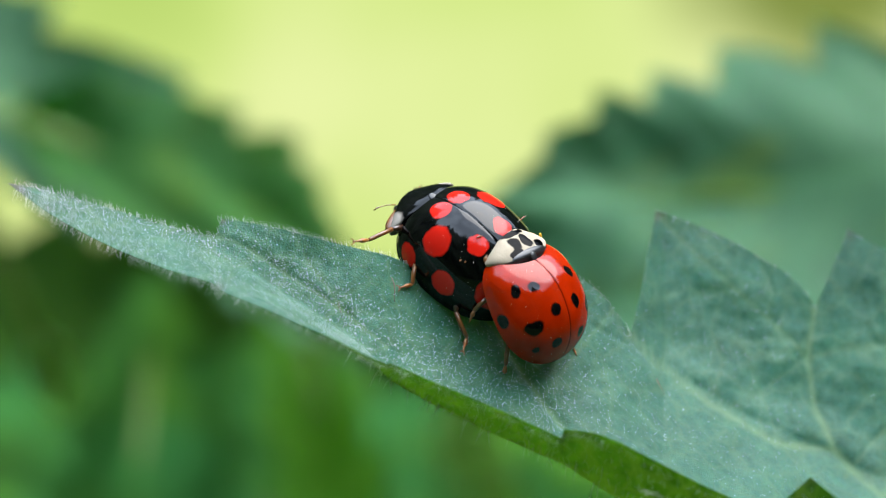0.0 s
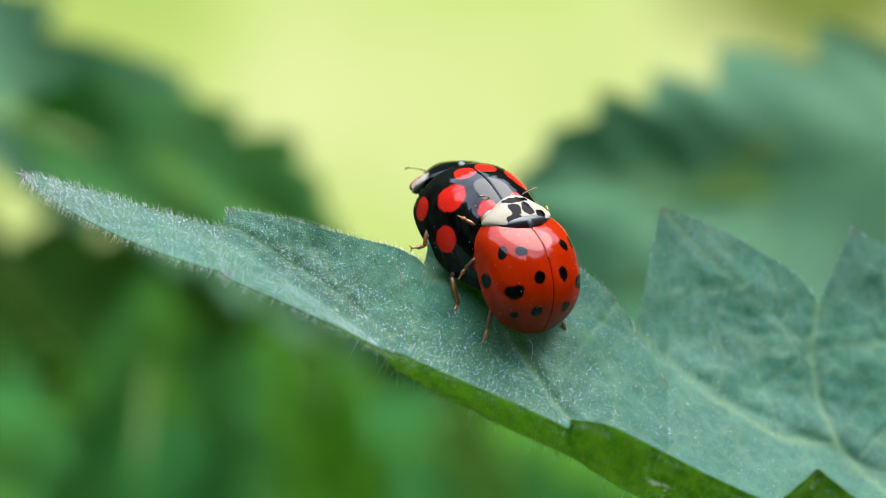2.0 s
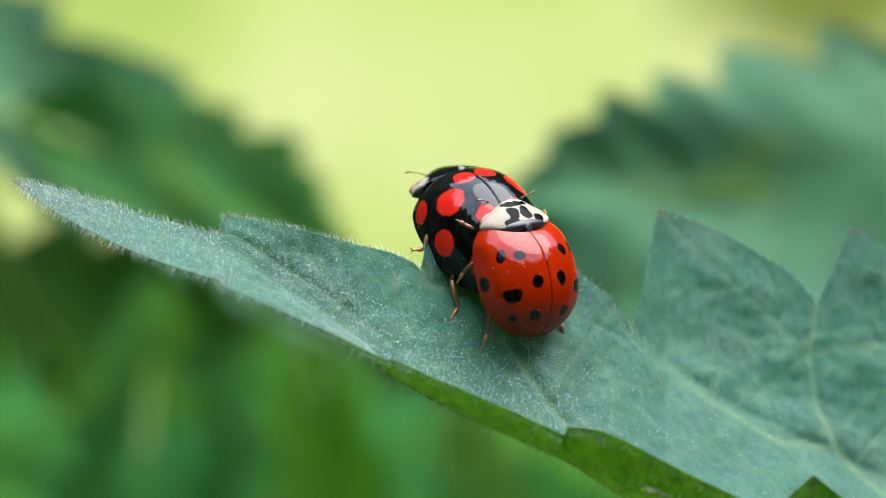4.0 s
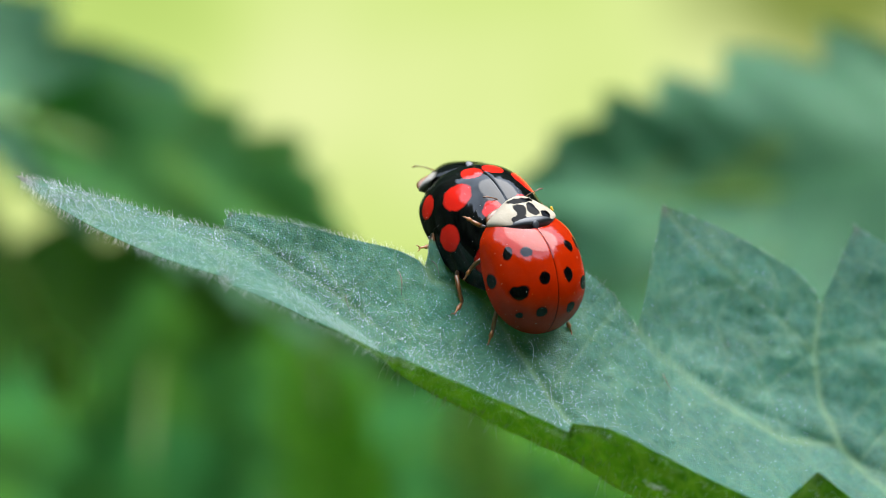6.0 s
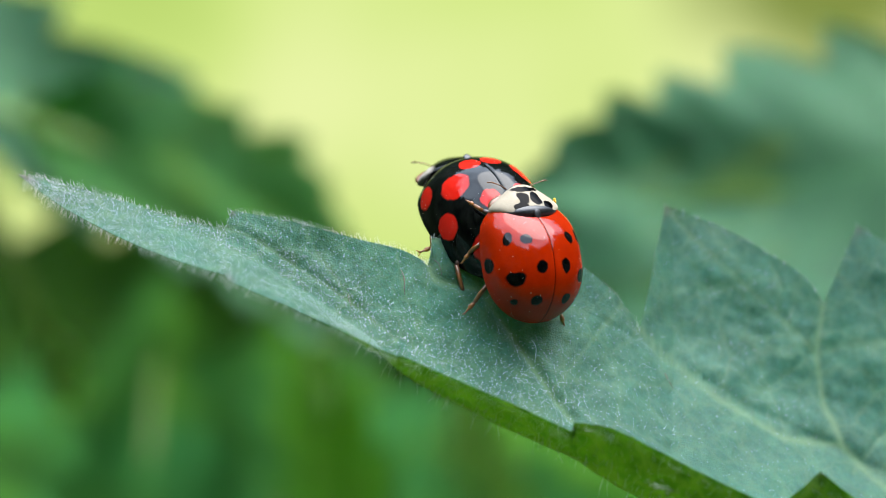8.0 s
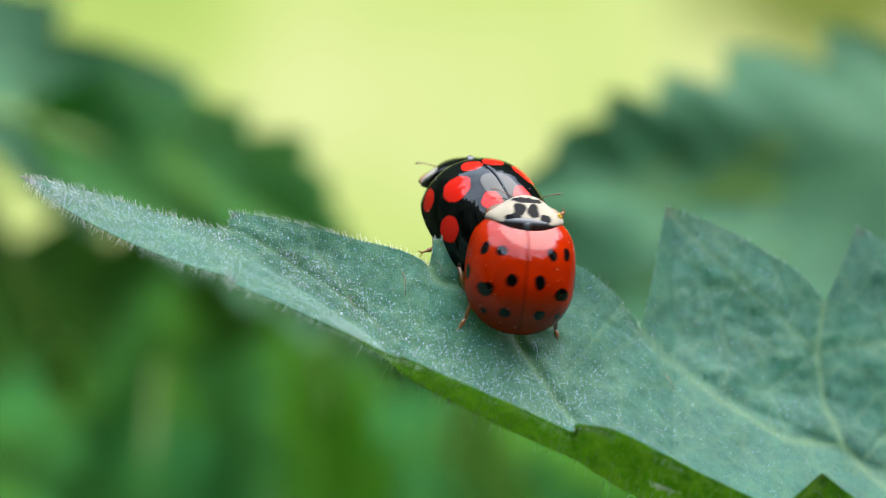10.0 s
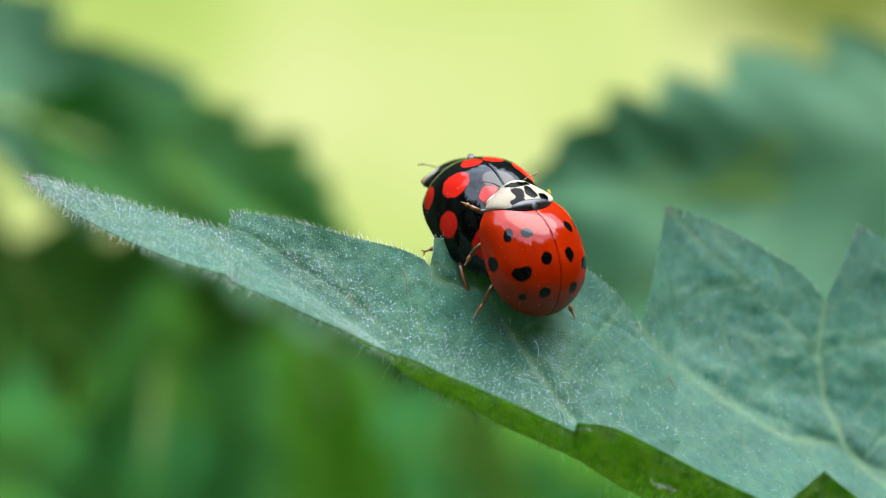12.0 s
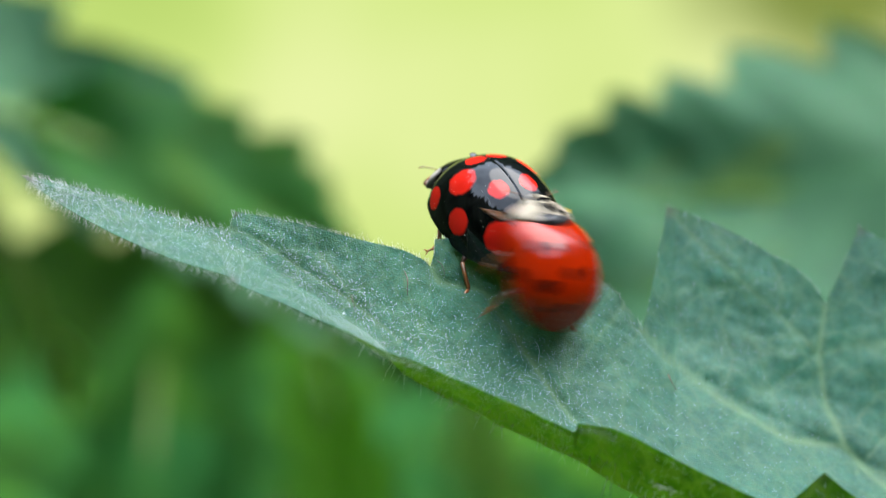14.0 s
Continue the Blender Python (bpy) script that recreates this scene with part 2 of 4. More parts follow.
def furrows(grid, v):
    """How far each place of the leaf is vein, and how deep it lies."""
    k = PX * (1 + grid[..., 1] / REACH)
    px, py = grid[..., 0] / k + 784, 441 - grid[..., 2] / k
    mask, depth = np.zeros(px.shape), np.zeros(px.shape)
    for run, width, deep in VEINS:
        d = np.min([segment_distance(px, py, a, b) for a, b in zip(run, run[1:])], axis=0) * PX
        on = np.exp(-(d / width) ** 2)
        mask = np.maximum(mask, on * min(1, deep * 9 + 0.25))
        depth = np.maximum(depth, deep * (np.exp(-(d / (width * 2.2)) ** 2)))
    far = (v > 0.02)[None, :]
    return np.where(far, mask, 0.0), np.where(far, depth, 0.0)


TOOTH_TIPS = [(398, 382, 9, 1), (1165, 376, 12, 1), (1504, 410, 12, 1), (1045, 752, 16, -1), (1440, 838, 16, -1), (392, 502, 10, -1), (693, 634, 9, -1), (90, 362, 5, -1)]


def uneven(points, scale, size, seed=0):
    return np.array([noise.noise(Vector((p[0] * scale + seed, p[1] * scale, p[2] * scale))) for p in points.reshape(-1, 3)]).reshape(points.shape[:-1]) * size


def make_leaf():
    leaf = thing("nettle_leaf", "blue-green downy nettle leaf with toothed margin and dusting of pale grains", "leaf", BASE.copy())
    u = np.unique(np.concatenate([np.linspace(0, 1900, 470), [r[0] for r in FAR + NEAR]]))
    v = np.concatenate([np.linspace(-1, 0, 34)[:-1], np.linspace(0, 1, 110)])
    grid = leaf_grid(u, v)
    mask, depth = furrows(grid, v)
    along, across = np.gradient(grid, axis=0), np.gradient(grid, axis=1)
    normal = np.cross(along, across)
    normal /= np.linalg.norm(normal, axis=2, keepdims=True) + 1e-9
    normal *= np.sign(normal[200:300, 60:].mean(axis=(0, 1))[2])
    normal[:2] = normal[2]
    bumps = uneven(grid, 0.4, 0.22) + uneven(grid, 1.5, 0.07, 9.0)
    fade = np.clip(np.minimum(1 - np.abs(v), 0.12) / 0.12, 0, 1)[None, :] * 0.7 + 0.3
    top = grid + normal * ((bumps * fade - depth)[..., None]) * np.clip(u / 450, 0, 1)[:, None, None]
    thin = np.clip((1 - np.abs(v)) / 0.08, 0.12, 1)[None, :] * np.clip(u / 160, 0.08, 1)[:, None]
    under = top - normal * (0.14 * thin)[..., None]
    points, faces = sheet(top * MM, under * MM)
    blade = mesh_object("blade", points, faces, LEAF, leaf)
    blade.data.materials.append(UNDERSIDE)
    half = (len(u) - 1) * (len(v) - 1)
    blade.data.polygons.foreach_set("material_index", [1 if half <= k < 2 * half else 0 for k in range(len(faces))])
    # paler side veins on the underside of the near half
    U, V = np.meshgrid(u, v, indexing="ij")
    below = np.max([np.exp(-((U - start - 70 * V) / 5) ** 2) for start in (760, 850, 950, 1090, 1180, 1280)], axis=0) * (V < -0.03)
    paint(blade, "vein", [mask, np.maximum(below, np.exp(-(V / 0.05) ** 2))])
    px, py = plan_place(top)
    worn = np.clip(1.7 - u / 32, 0, 1)[:, None] * np.ones_like(px)
    for x, y, r, half in TOOTH_TIPS:
        worn = np.maximum(worn, (v * half > -0.05)[None, :] * 0.8 * np.exp(-((px - x) ** 2 + (py - y) ** 2) / r ** 2))
    paint(blade, "dry", [worn, worn])
    return leaf, u, v, top, normal


def pick(rng, u0, u1, v0, v1):
    """A random place on the leaf's upper face, its normal and its way along and across."""
    i = np.searchsorted(LEAF_U, rng.uniform(u0, u1))
    j = np.searchsorted(LEAF_V, rng.uniform(v0, v1))
    i, j = min(max(i, 1), len(LEAF_U) - 2), min(max(j, 1), len(LEAF_V) - 2)
    a, b = rng.random(), rng.random()
    p = LEAF_TOP[i, j] * (1 - a) * (1 - b) + LEAF_TOP[i + 1, j] * a * (1 - b) + LEAF_TOP[i, j + 1] * (1 - a) * b + LEAF_TOP[i + 1, j + 1] * a * b
    return p, LEAF_NORMAL[i, j], LEAF_TOP[i + 1, j] - LEAF_TOP[i, j], LEAF_TOP[i, j + 1] - LEAF_TOP[i, j]


def spike(foot, way, length, thick, bend):
    """A fine bent hair of three sides."""
    way = way / (np.linalg.norm(way) + 1e-9)
    side = np.cross(way, (0.3, 0.9, 0.2))
    side /= np.linalg.norm(side) + 1e-9
    other = np.cross(way, side)
    ring = [foot + thick * (side * math.cos(k) + other * math.sin(k)) for k in (0, 2.1, 4.2)]
    half = foot + way * length * 0.55
    ring += [half + 0.6 * thick * (side * math.cos(k) + other * math.sin(k)) for k in (0, 2.1, 4.2)]
    tip = foot + way * length + bend
    faces = [(k, (k + 1) % 3, 3 + (k + 1) % 3, 3 + k) for k in range(3)] + [(3 + k, 3 + (k + 1) % 3, 6) for k in range(3)]
    return ring + [tip], faces


def grain(p, r):
    return [p + np.array(d) * r for d in ((1, 0, 0), (-1, 0, 0), (0, 1, 0), (0, -1, 0), (0, 0, 1), (0, 0, -1))], [(0, 2, 4), (2, 1, 4), (1, 3, 4), (3, 0, 4), (2, 0, 5), (1, 2, 5), (3, 1, 5), (0, 3, 5)]


def dress_leaf():
    rng = np.random.default_rng(5)
    hairs = []
    # down along both margins
    for v0, v1, count, long in ((0.985, 1.0, 1000, 0.36), (-1.0, -0.97, 1500, 0.58)):
        for _ in range(count):
            p, n, along, across = pick(rng, 10, 1700, v0, v1)
            out = across / (np.linalg.norm(across) + 1e-9) * (1 if v0 > 0 else -1)
            way = out * 0.8 + n * rng.uniform(0.2, 0.8) - along / (np.linalg.norm(along) + 1e-9) * rng.uniform(0.0, 0.7)
            if v0 > 0 and p[0] > 6 and rng.random() < 0.75:
                continue
            if v0 < 0:
                if LEAF_TOP[0, 0, 0] + 20 < p[0] and rng.random() < 0.75:
                    continue
                way = way * 0.5 + np.array((rng.normal(-0.25, 0.3), 0.0, -1.0))
            hairs.append(spike(p, way, long * rng.uniform(0.4, 1.3), 0.0065, rng.normal(0, 0.06, 3)))
    # short down lying on the blade
    for _ in range(900):
        p, n, along, across = pick(rng, 20, 1800, -0.95, 0.99)
        way = n * rng.uniform(0.25, 0.9) - along / (np.linalg.norm(along) + 1e-9) * rng.uniform(0.2, 1.0) + rng.normal(0, 0.25, 3)
        hairs.append(spike(p, way, rng.uniform(0.08, 0.2), 0.005, rng.normal(0, 0.03, 3)))
    for _ in range(5000):
        p, n, along, across = pick(rng, 20, 800, -0.98, -0.02)
        way = n * rng.uniform(0.3, 0.9) - along / (np.linalg.norm(along) + 1e-9) * rng.uniform(0.2, 1.0) + rng.normal(0, 0.3, 3)
        hairs.append(spike(p, way, rng.uniform(0.06, 0.17), 0.0045, rng.normal(0, 0.03, 3)))
    mesh_object("down", *scaled(gather(hairs)), HAIR, leaf, "fine pale down on the leaf")["kind"] = "stuff"
    # long stinging hairs below the near half
    stings = []
    for _ in range(150):
        p, n, along, across = pick(rng, 250, 1400, -0.4, 0.0)
        way = -n * rng.uniform(0.3, 1.0) + np.array((rng.normal(-0.2, 0.5), -0.1, -0.9))
        stings.append(spike(p - n * 0.12, way, rng.uniform(0.3, 1.1), 0.021, rng.normal(0, 0.08, 3)))
    for _ in range(650):
        p, n, along, across = pick(rng, 690, 1500, -0.97, -0.03)
        stings.append(spike(p - n * 0.13, -n + rng.normal(0, 0.6, 3), rng.uniform(0.12, 0.42), 0.013, rng.normal(0, 0.05, 3)))
    mesh_object("stinging_hairs", *scaled(gather(stings)), HAIR, leaf, "long pale stinging hairs")["kind"] = "stuff"
    # the rib that stands out below the blade
    keel = [LEAF_TOP[i, 33] - LEAF_NORMAL[i, 36] * 0.17 for i in range(*np.searchsorted(LEAF_U, (690, 1500)), 4)]
    mesh_object("midrib", *scaled(tube(keel, [0.03 + 0.03 * min(1, k / 30) for k in range(len(keel))], 7)), RIB, leaf, "pale yellow-green rib under the leaf")
    # a bitten pale patch on the near half, and a few stray fibres
    patch = []
    for _ in range(26):
        q = rng.normal(0, 1)
        patch.append(ball(Vector(plan(1155 + 14 * q, 866 + 4.5 * q + rng.normal(0, 2.5), -4.35)) + Vector((0, -0.02, 0)), (rng.uniform(.04, .14), 0.03, rng.uniform(.03, .07)), 5, 7))
    mesh_object("bite_scar", *scaled(gather(patch)), SCAR, leaf, "small pale bitten patch")
    for (ax, ay), (bx, by), bend, thick in (((697, 488), (703, 532), 3, .03), ((605, 530), (612, 560), -3, .02), ((928, 612), (934, 650), 5, .012), ((1165, 670), (1180, 700), -4, .03), ((755, 470), (770, 500), 2, .02)):
        path = []
        for q in np.linspace(0, 1, 6):
            px, py = ax + (bx - ax) * q + bend * math.sin(q * math.pi), ay + (by - ay) * q
            path.append(Vector(plan(px, py, float(blade_depth(px, py)))) + Vector((0, -.22, .22)) * (0.5 + 0.8 * math.sin(q * math.pi)))
        mesh_object("fibre", *scaled(tube(path, [thick * w for w in (.6, 1, 1, .9, .7, .4)], 5)), FIBRE if thick > .015 else HAIR, leaf, "stray thin fibre")
    mesh_object("orange_speck", *scaled(ball(Vector(plan(91, 361, -.5)), (.12, .1, .12), 6, 8)), SPECK, leaf, "tiny orange speck")
    # pale grains, thickest along the fold
    dots = []
    for k in range(7500):
        if k % 3:
            p, n, along, across = pick(rng, 60, 1500, 0.02, 1.0)
        else:
            p, n, along, across = pick(rng, 480, 1120, 0.02, 0.55)
        dots.append(grain(p + n * 0.012, abs(rng.normal(0, 0.012)) + 0.0095))
    for k in range(1200):
        p, n, along, across = pick(rng, 60, 760, -0.97, 0.0)
        dots.append(grain(p + n * 0.012, abs(rng.normal(0, 0.008)) + 0.008))
    for k in range(900):
        p, n, along, across = pick(rng, 700, 1060, 0.12, 0.36)
        dots.append(grain(p + n * 0.012, abs(rng.normal(0, 0.012)) + 0.0095))
    mesh_object("pollen_dusting", *scaled(gather(dots)), GRAIN, leaf, "white grains scattered on the leaf")["kind"] = "stuff"


leaf, LEAF_U, LEAF_V, LEAF_TOP, LEAF_NORMAL = make_leaf()
dress_leaf()


# ---- ladybirds ----
def shell_material(name, ground, mark, spots, soft=0.12, wobble=0.3, flat=1.0, coat=0.85, seam=False):
    """Lacquered shell: marks are soft ellipsoids (x, y, z, radius along, radius across) in millimetres of the beetle's own frame."""
    n = Nodes(name)
    place = n.add("ShaderNodeMapping", Vector=n.coords(), Scale=(1000, 1000, 1000 * flat)).outputs[0]
    wave = n.add("ShaderNodeTexNoise", Vector=place, Scale=1.9, Detail=4.0).outputs["Color"]
    shift = n.add("ShaderNodeVectorMath", **{"0": wave, "1": (0.5, 0.5, 0.5)})
    shift.operation = "SUBTRACT"
    bent = n.add("ShaderNodeVectorMath", **{"0": shift.outputs[0], "1": (wobble, wobble, wobble * flat), "2": place})
    bent.operation = "MULTIPLY_ADD"
    total = None
    for x, y, z, a, b in spots:
        local = n.add("ShaderNodeMapping", Vector=bent.outputs[0], Location=(-x / a, -y / b, -z * flat / b), Scale=(1 / a, 1 / b, 1 / b)).outputs[0]
        size = n.add("ShaderNodeVectorMath", **{"0": local})
        size.operation = "LENGTH"
        on = n.add("ShaderNodeMapRange", **{"0": size.outputs["Value"], "1": 1 + soft, "2": 1 - soft}).outputs[0]
        total = on if total is None else n.math("MAXIMUM", total, on)
    tint = n.noise(700, 5)
    base = n.mix(n.ramp(tint, (0.3, 0.0), (0.7, 1.0)), tuple(c * 0.8 for c in ground), tuple(min(1, c * 1.15) for c in ground))
    colour = n.mix(total, base, mark)
    if seam:
        across = n.math("ABSOLUTE", n.add("ShaderNodeSeparateXYZ", Vector=place).outputs[1])
        colour = n.mix(n.ramp(across, (0.014, 0.85), (0.036, 0.0)), colour, (0.03, 0.002, 0.001))
    pits = n.bump(n.noise(9000, 2), 0.5, 0.00002, n.bump(n.noise(1000, 5), 0.55, 0.0001))
    dust = n.ramp(n.noise(2200, 6), (0.45, 0.25), (0.7, 0.4))
    film = n.ramp(n.noise(1500, 6, 0.7), (0.4, 0.03), (0.7, 0.12))
    n.set(Base_Color=colour, Roughness=dust, Normal=pits, Specular_IOR_Level=0.0, Coat_Weight=coat, Coat_Roughness=film, Coat_IOR=1.45)
    return n.mat


RED, BLACK, CREAM = (0.29, 0.0115, 0.0001), (0.001, 0.001, 0.0013), (0.34, 0.285, 0.21)
LEG = plain("leg_shell", (0.15, 0.05, 0.008), 0.35, 0.6, 2500, Coat_Weight=0.4)
AMBER = plain("amber_foot", (0.27, 0.09, 0.014), 0.35, 0.5, 2500, Coat_Weight=0.4)
THIGH = plain("thigh_shell", (0.04, 0.014, 0.006), 0.3, 0.5, 2500, Coat_Weight=0.5)
JET = plain("jet_shell", (0.008, 0.008, 0.01), 0.4, 0.3, 3000, Coat_Weight=0.15)
BELLY = plain("belly_shell", (0.07, 0.03, 0.015), 0.4, 0.4, 3000)
HEAD = plain("dark_head", (0.03, 0.024, 0.02), 0.35, 0.4, 3000)
WIDEST = 0.42


class Build:
    """Sizes of one beetle's wing cases in millimetres."""

    def __init__(self, long, half, high, drawn, notch, neck, ahead):
        self.long, self.half, self.high, self.front = long, half, high, 0.307 * long
        self.drawn, self.notch, self.neck, self.ahead = drawn, notch, neck, ahead

    def dome(self, s, t, skin=0.0):
        """Wing case surface: s from front to tail, t from the seam to the rim."""
        a = t * math.pi / 2
        ahead, behind = np.clip((WIDEST - s) / WIDEST, 0, 1), np.clip((s - WIDEST) / (1 - WIDEST), 0, 1)
        w = self.half * np.where(s < WIDEST, (1 - self.drawn * ahead ** 2.5) * (1 - 0.13 * np.clip(1 - s / 0.14, 0, 1) ** 2.2), np.clip(1 - behind ** 2.5, 0, 1) ** 0.5) - skin
        h = self.high * np.where(s < WIDEST, 1 - 0.36 * ahead ** 2, np.clip(1 - behind ** 2.4, 0, 1) ** 0.62) - skin
        y = w * np.sin(a) ** 0.96
        z = h * np.cos(a) ** 0.92 - 0.032 * np.exp(-(t / 0.009) ** 2)
        x = self.front - s * self.long + self.notch * (np.sin(a) ** 2.2 - 0.45) * np.clip(1 - s * 2.5, 0, 1) ** 1.5
        # a fine raised brim along the lower edge
        y = y + 0.04 * np.exp(-((1 - t) / 0.03) ** 2) * (skin == 0)
        return np.stack([x + 0 * y, y, z], -1)


def make_ladybird(label, size, shell, shield, feet, shield_label, dust, tucked=False):
    bug = thing("ladybird", label, "ladybird", group="mating ladybirds")
    legs = []
    s = (1 - np.cos(np.linspace(0, math.pi, 60))) / 2
    t = np.concatenate([[0, .006, .012, .02, .035], np.linspace(0.06, 0.94, 34), [.955, .97, .98, .99, 1]])
    S, T = np.meshgrid(s, t, indexing="ij")
    for side in (1, -1):
        top, under = size.dome(S, T), size.dome(S, T, 0.10)
        top[..., 1] = (top[..., 1] + 0.006) * side
        under[..., 1] = (under[..., 1] + 0.006) * side
        points, faces = sheet(top * MM, under * MM)
        if side > 0:
            faces = [f[::-1] for f in faces]
        mesh_object("wing_case", points, faces, shell, bug)
    k = size.half / 2.75
    x0 = size.front
    # neck shield: arched, sloping down to the head, its front edge drawn in
    S, T = np.meshgrid(np.linspace(0, 1, 24), np.linspace(-1, 1, 41), indexing="ij")
    half = 2.06 * k * (1 - 0.3 * S ** 2.4) * (1 - 0.12 * (1 - S) ** 5)
    ridge = size.neck * size.high * (1 - 0.7 * S ** 1.25)
    a = T * math.pi / 2
    x = x0 + 0.2 * k + k * (size.ahead * S * (1 - 0.5 * np.sin(a) ** 2) - 0.18 * np.cos(a) ** 2 * (1 - S) ** 2)
    foot = 0.2 * (1 - S)
    arch = np.cos(a) ** 0.8
    top = np.stack([x, half * np.sin(a), foot + (ridge - foot) * arch], -1)
    under = np.stack([x, half * np.sin(a) * .94, foot - 0.08 + (ridge - foot) * arch * .9], -1)
    points, faces = sheet(top * MM, under * MM)
    mesh_object("neck_shield", points, [f[::-1] for f in faces], shield, bug, shield_label)
    mesh_object("underplate", *scaled(ball((x0 + 0.62 * k, 0, 0.12), (0.7 * k, 1.98 * k, 0.26), 10, 28)), LEG, bug, "amber brown rim under the neck shield")
    points, faces = ball((x0 + 0.08 * k, 0, 0.66 * k), (0.5 * k, 1.62 * k, 0.74 * k), 12, 24)
    mesh_object("collar", np.array(points) * MM, faces, JET, bug)
    # a small black plate where the cases meet the shield
    mesh_object("scutellum", *scaled(ball((x0 - 0.12 * k, 0, 0.63 * size.high), (0.26 * k, 0.2 * k, 0.06), 8, 12)), JET, bug)
    # head
    head = mesh_object("head", *scaled(ball((x0 + 0.95 * k, 0, 0.0), (0.6 * k, 0.85 * k, 0.36 * k))), HEAD, bug)
    for side in (1, -1):
        mesh_object("eye", *scaled(ball((x0 + 1.2 * k, 0.7 * side * k, 0.0), (0.22 * k, 0.19 * k, 0.24 * k), 8, 12)), JET, head, "black bead eye")
        drop = 1.2 if tucked and side < 0 else 0.0
        path = [(x0 + 1.5 * k, .6 * side, -.1), (x0 + 1.7 * k, 1.0 * side, -.3 * drop), (x0 + 1.8 * k, 1.4 * side, .1 - .8 * drop), (x0 + 1.85 * k, 1.6 * side, .12 - drop), (x0 + 1.85 * k, 1.8 * side, .1 - drop)]
        mesh_object("antenna", *scaled(tube(path, [.035, .025, .025, .045, .03], 6)), LEG, head, "thin brown antenna")
    mesh_object("abdomen", *scaled(ball((x0 - 0.52 * size.long, 0, 0.1), (0.45 * size.long, size.half * 0.86, 0.5), 12, 28)), BELLY, bug)
    # legs, each from the hip by the knee and the ankle to the claw, swinging about the hip
    for place in feet:
        hip, knee, ankle, claw = (Vector(p) - Vector(place[0]) for p in place)
        leg = mesh_object("leg", *scaled(tube([hip, hip.lerp(knee, .35), hip.lerp(knee, .8), knee], [.14, .2, .17, .1], 8)), THIGH, bug)
        leg.location = Vector(place[0]) * MM
        bow = (knee + ankle) / 2 + (knee - hip).normalized() * .06
        mesh_object("shin", *scaled(tube([knee, bow, ankle.lerp(bow, .15), ankle], [.115, .12, .11, .08], 8)), LEG, leg)
        out = claw - ankle
        mesh_object("foot", *scaled(tube([ankle, ankle + out * .25, ankle + out * .45, ankle + out * .55, ankle + out * .8, claw], [.065, .11, .13, .065, .05, .03], 7)), AMBER, leg)
        fork = out.normalized().orthogonal().normalized() * 0.12
        mesh_object("claw", *scaled(gather([tube([ankle + out * .85, ankle + out + fork * q, claw + fork * q * 1.3 + out * .12], [.035, .03, .012], 5) for q in (1, -1)])), AMBER, leg)
        legs.append((leg, Vector(place[0]), claw))
    # specks of dust on the lacquer
    rng = np.random.default_rng(dust)
    dots = []
    for _ in range(170):
        p = size.dome(rng.uniform(0.02, 0.97), abs(rng.uniform(-1, 1)) ** 0.8)
        p[1] *= rng.choice((-1, 1))
        dots.append(grain(p * 1.002, abs(rng.normal(0, 0.007)) + 0.006))
    mesh_object("dust_specks", *scaled(gather(dots)), GRAIN, bug, "white dust specks on the shell")["kind"] = "stuff"
    return bug, legs


def both_sides(spots):
    return [(x, y * k, z, a, b) for x, y, z, a, b in spots for k in (1, -1)]


RED_SIZE, DARK_SIZE = Build(5.38, 2.76, 2.33, 0.2, 0.62, 0.6, 1.42), Build(7.10, 3.08, 3.34, 0.27, 0.3, 0.52, 1.2)
RED_SPOTS = [(0.33, 2.05, 1.48, 0.36, 0.24), (0.21, 1.27, 2.00, 0.3, 0.3), (-0.79, 2.71, 0.50, 0.38, 0.33), (-1.69, 1.94, 1.58, 0.34, 0.52), (-1.26, 0.70, 2.23, 0.36, 0.29), (-2.81, 0.86, 1.51, 0.3, 0.31), (-2.72, 1.85, 0.97, 0.2, 0.2)]
DARK_SPOTS = [(1.00, 0.62, 2.84, 0.62, 0.55), (-0.12, 1.98, 2.59, 0.76, 0.78), (0.87, 2.81, 0.94, 0.62, 0.6), (-1.65, 2.84, 1.33, 0.68, 0.66), (-1.86, 0.87, 3.14, 0.55, 0.52), (-3.79, 1.60, 1.68, 0.75, 0.85)]
RED_SHELL = shell_material("red_wing_case", RED, BLACK, both_sides(RED_SPOTS), coat=0.68, seam=True)
DARK_SHELL = shell_material("black_wing_case", BLACK, (0.52, 0.011, 0.005), both_sides(DARK_SPOTS), 0.08, 0.32, coat=0.72)
CREAM_SHIELD = shell_material("cream_shield", CREAM, BLACK, [(2.5, .36, 0, .36, .34), (2.45, -.34, 0, .4, .3), (2.12, .5, 0, .26, .22), (1.98, .82, 0, .24, .28), (2.05, -.92, 0, .24, .3),
                                                            (3.0, 0, 0, .14, .8)], 0.08, 0.4, 0.0, 0.12)
DARK_SHIELD = shell_material("dark_shield", BLACK, (0.34, 0.3, 0.26), [(3.15, 1.85, 0, .72, .5), (3.15, -1.85, 0, .72, .5)], 0.14, 0.3, 0.0, 0.5)

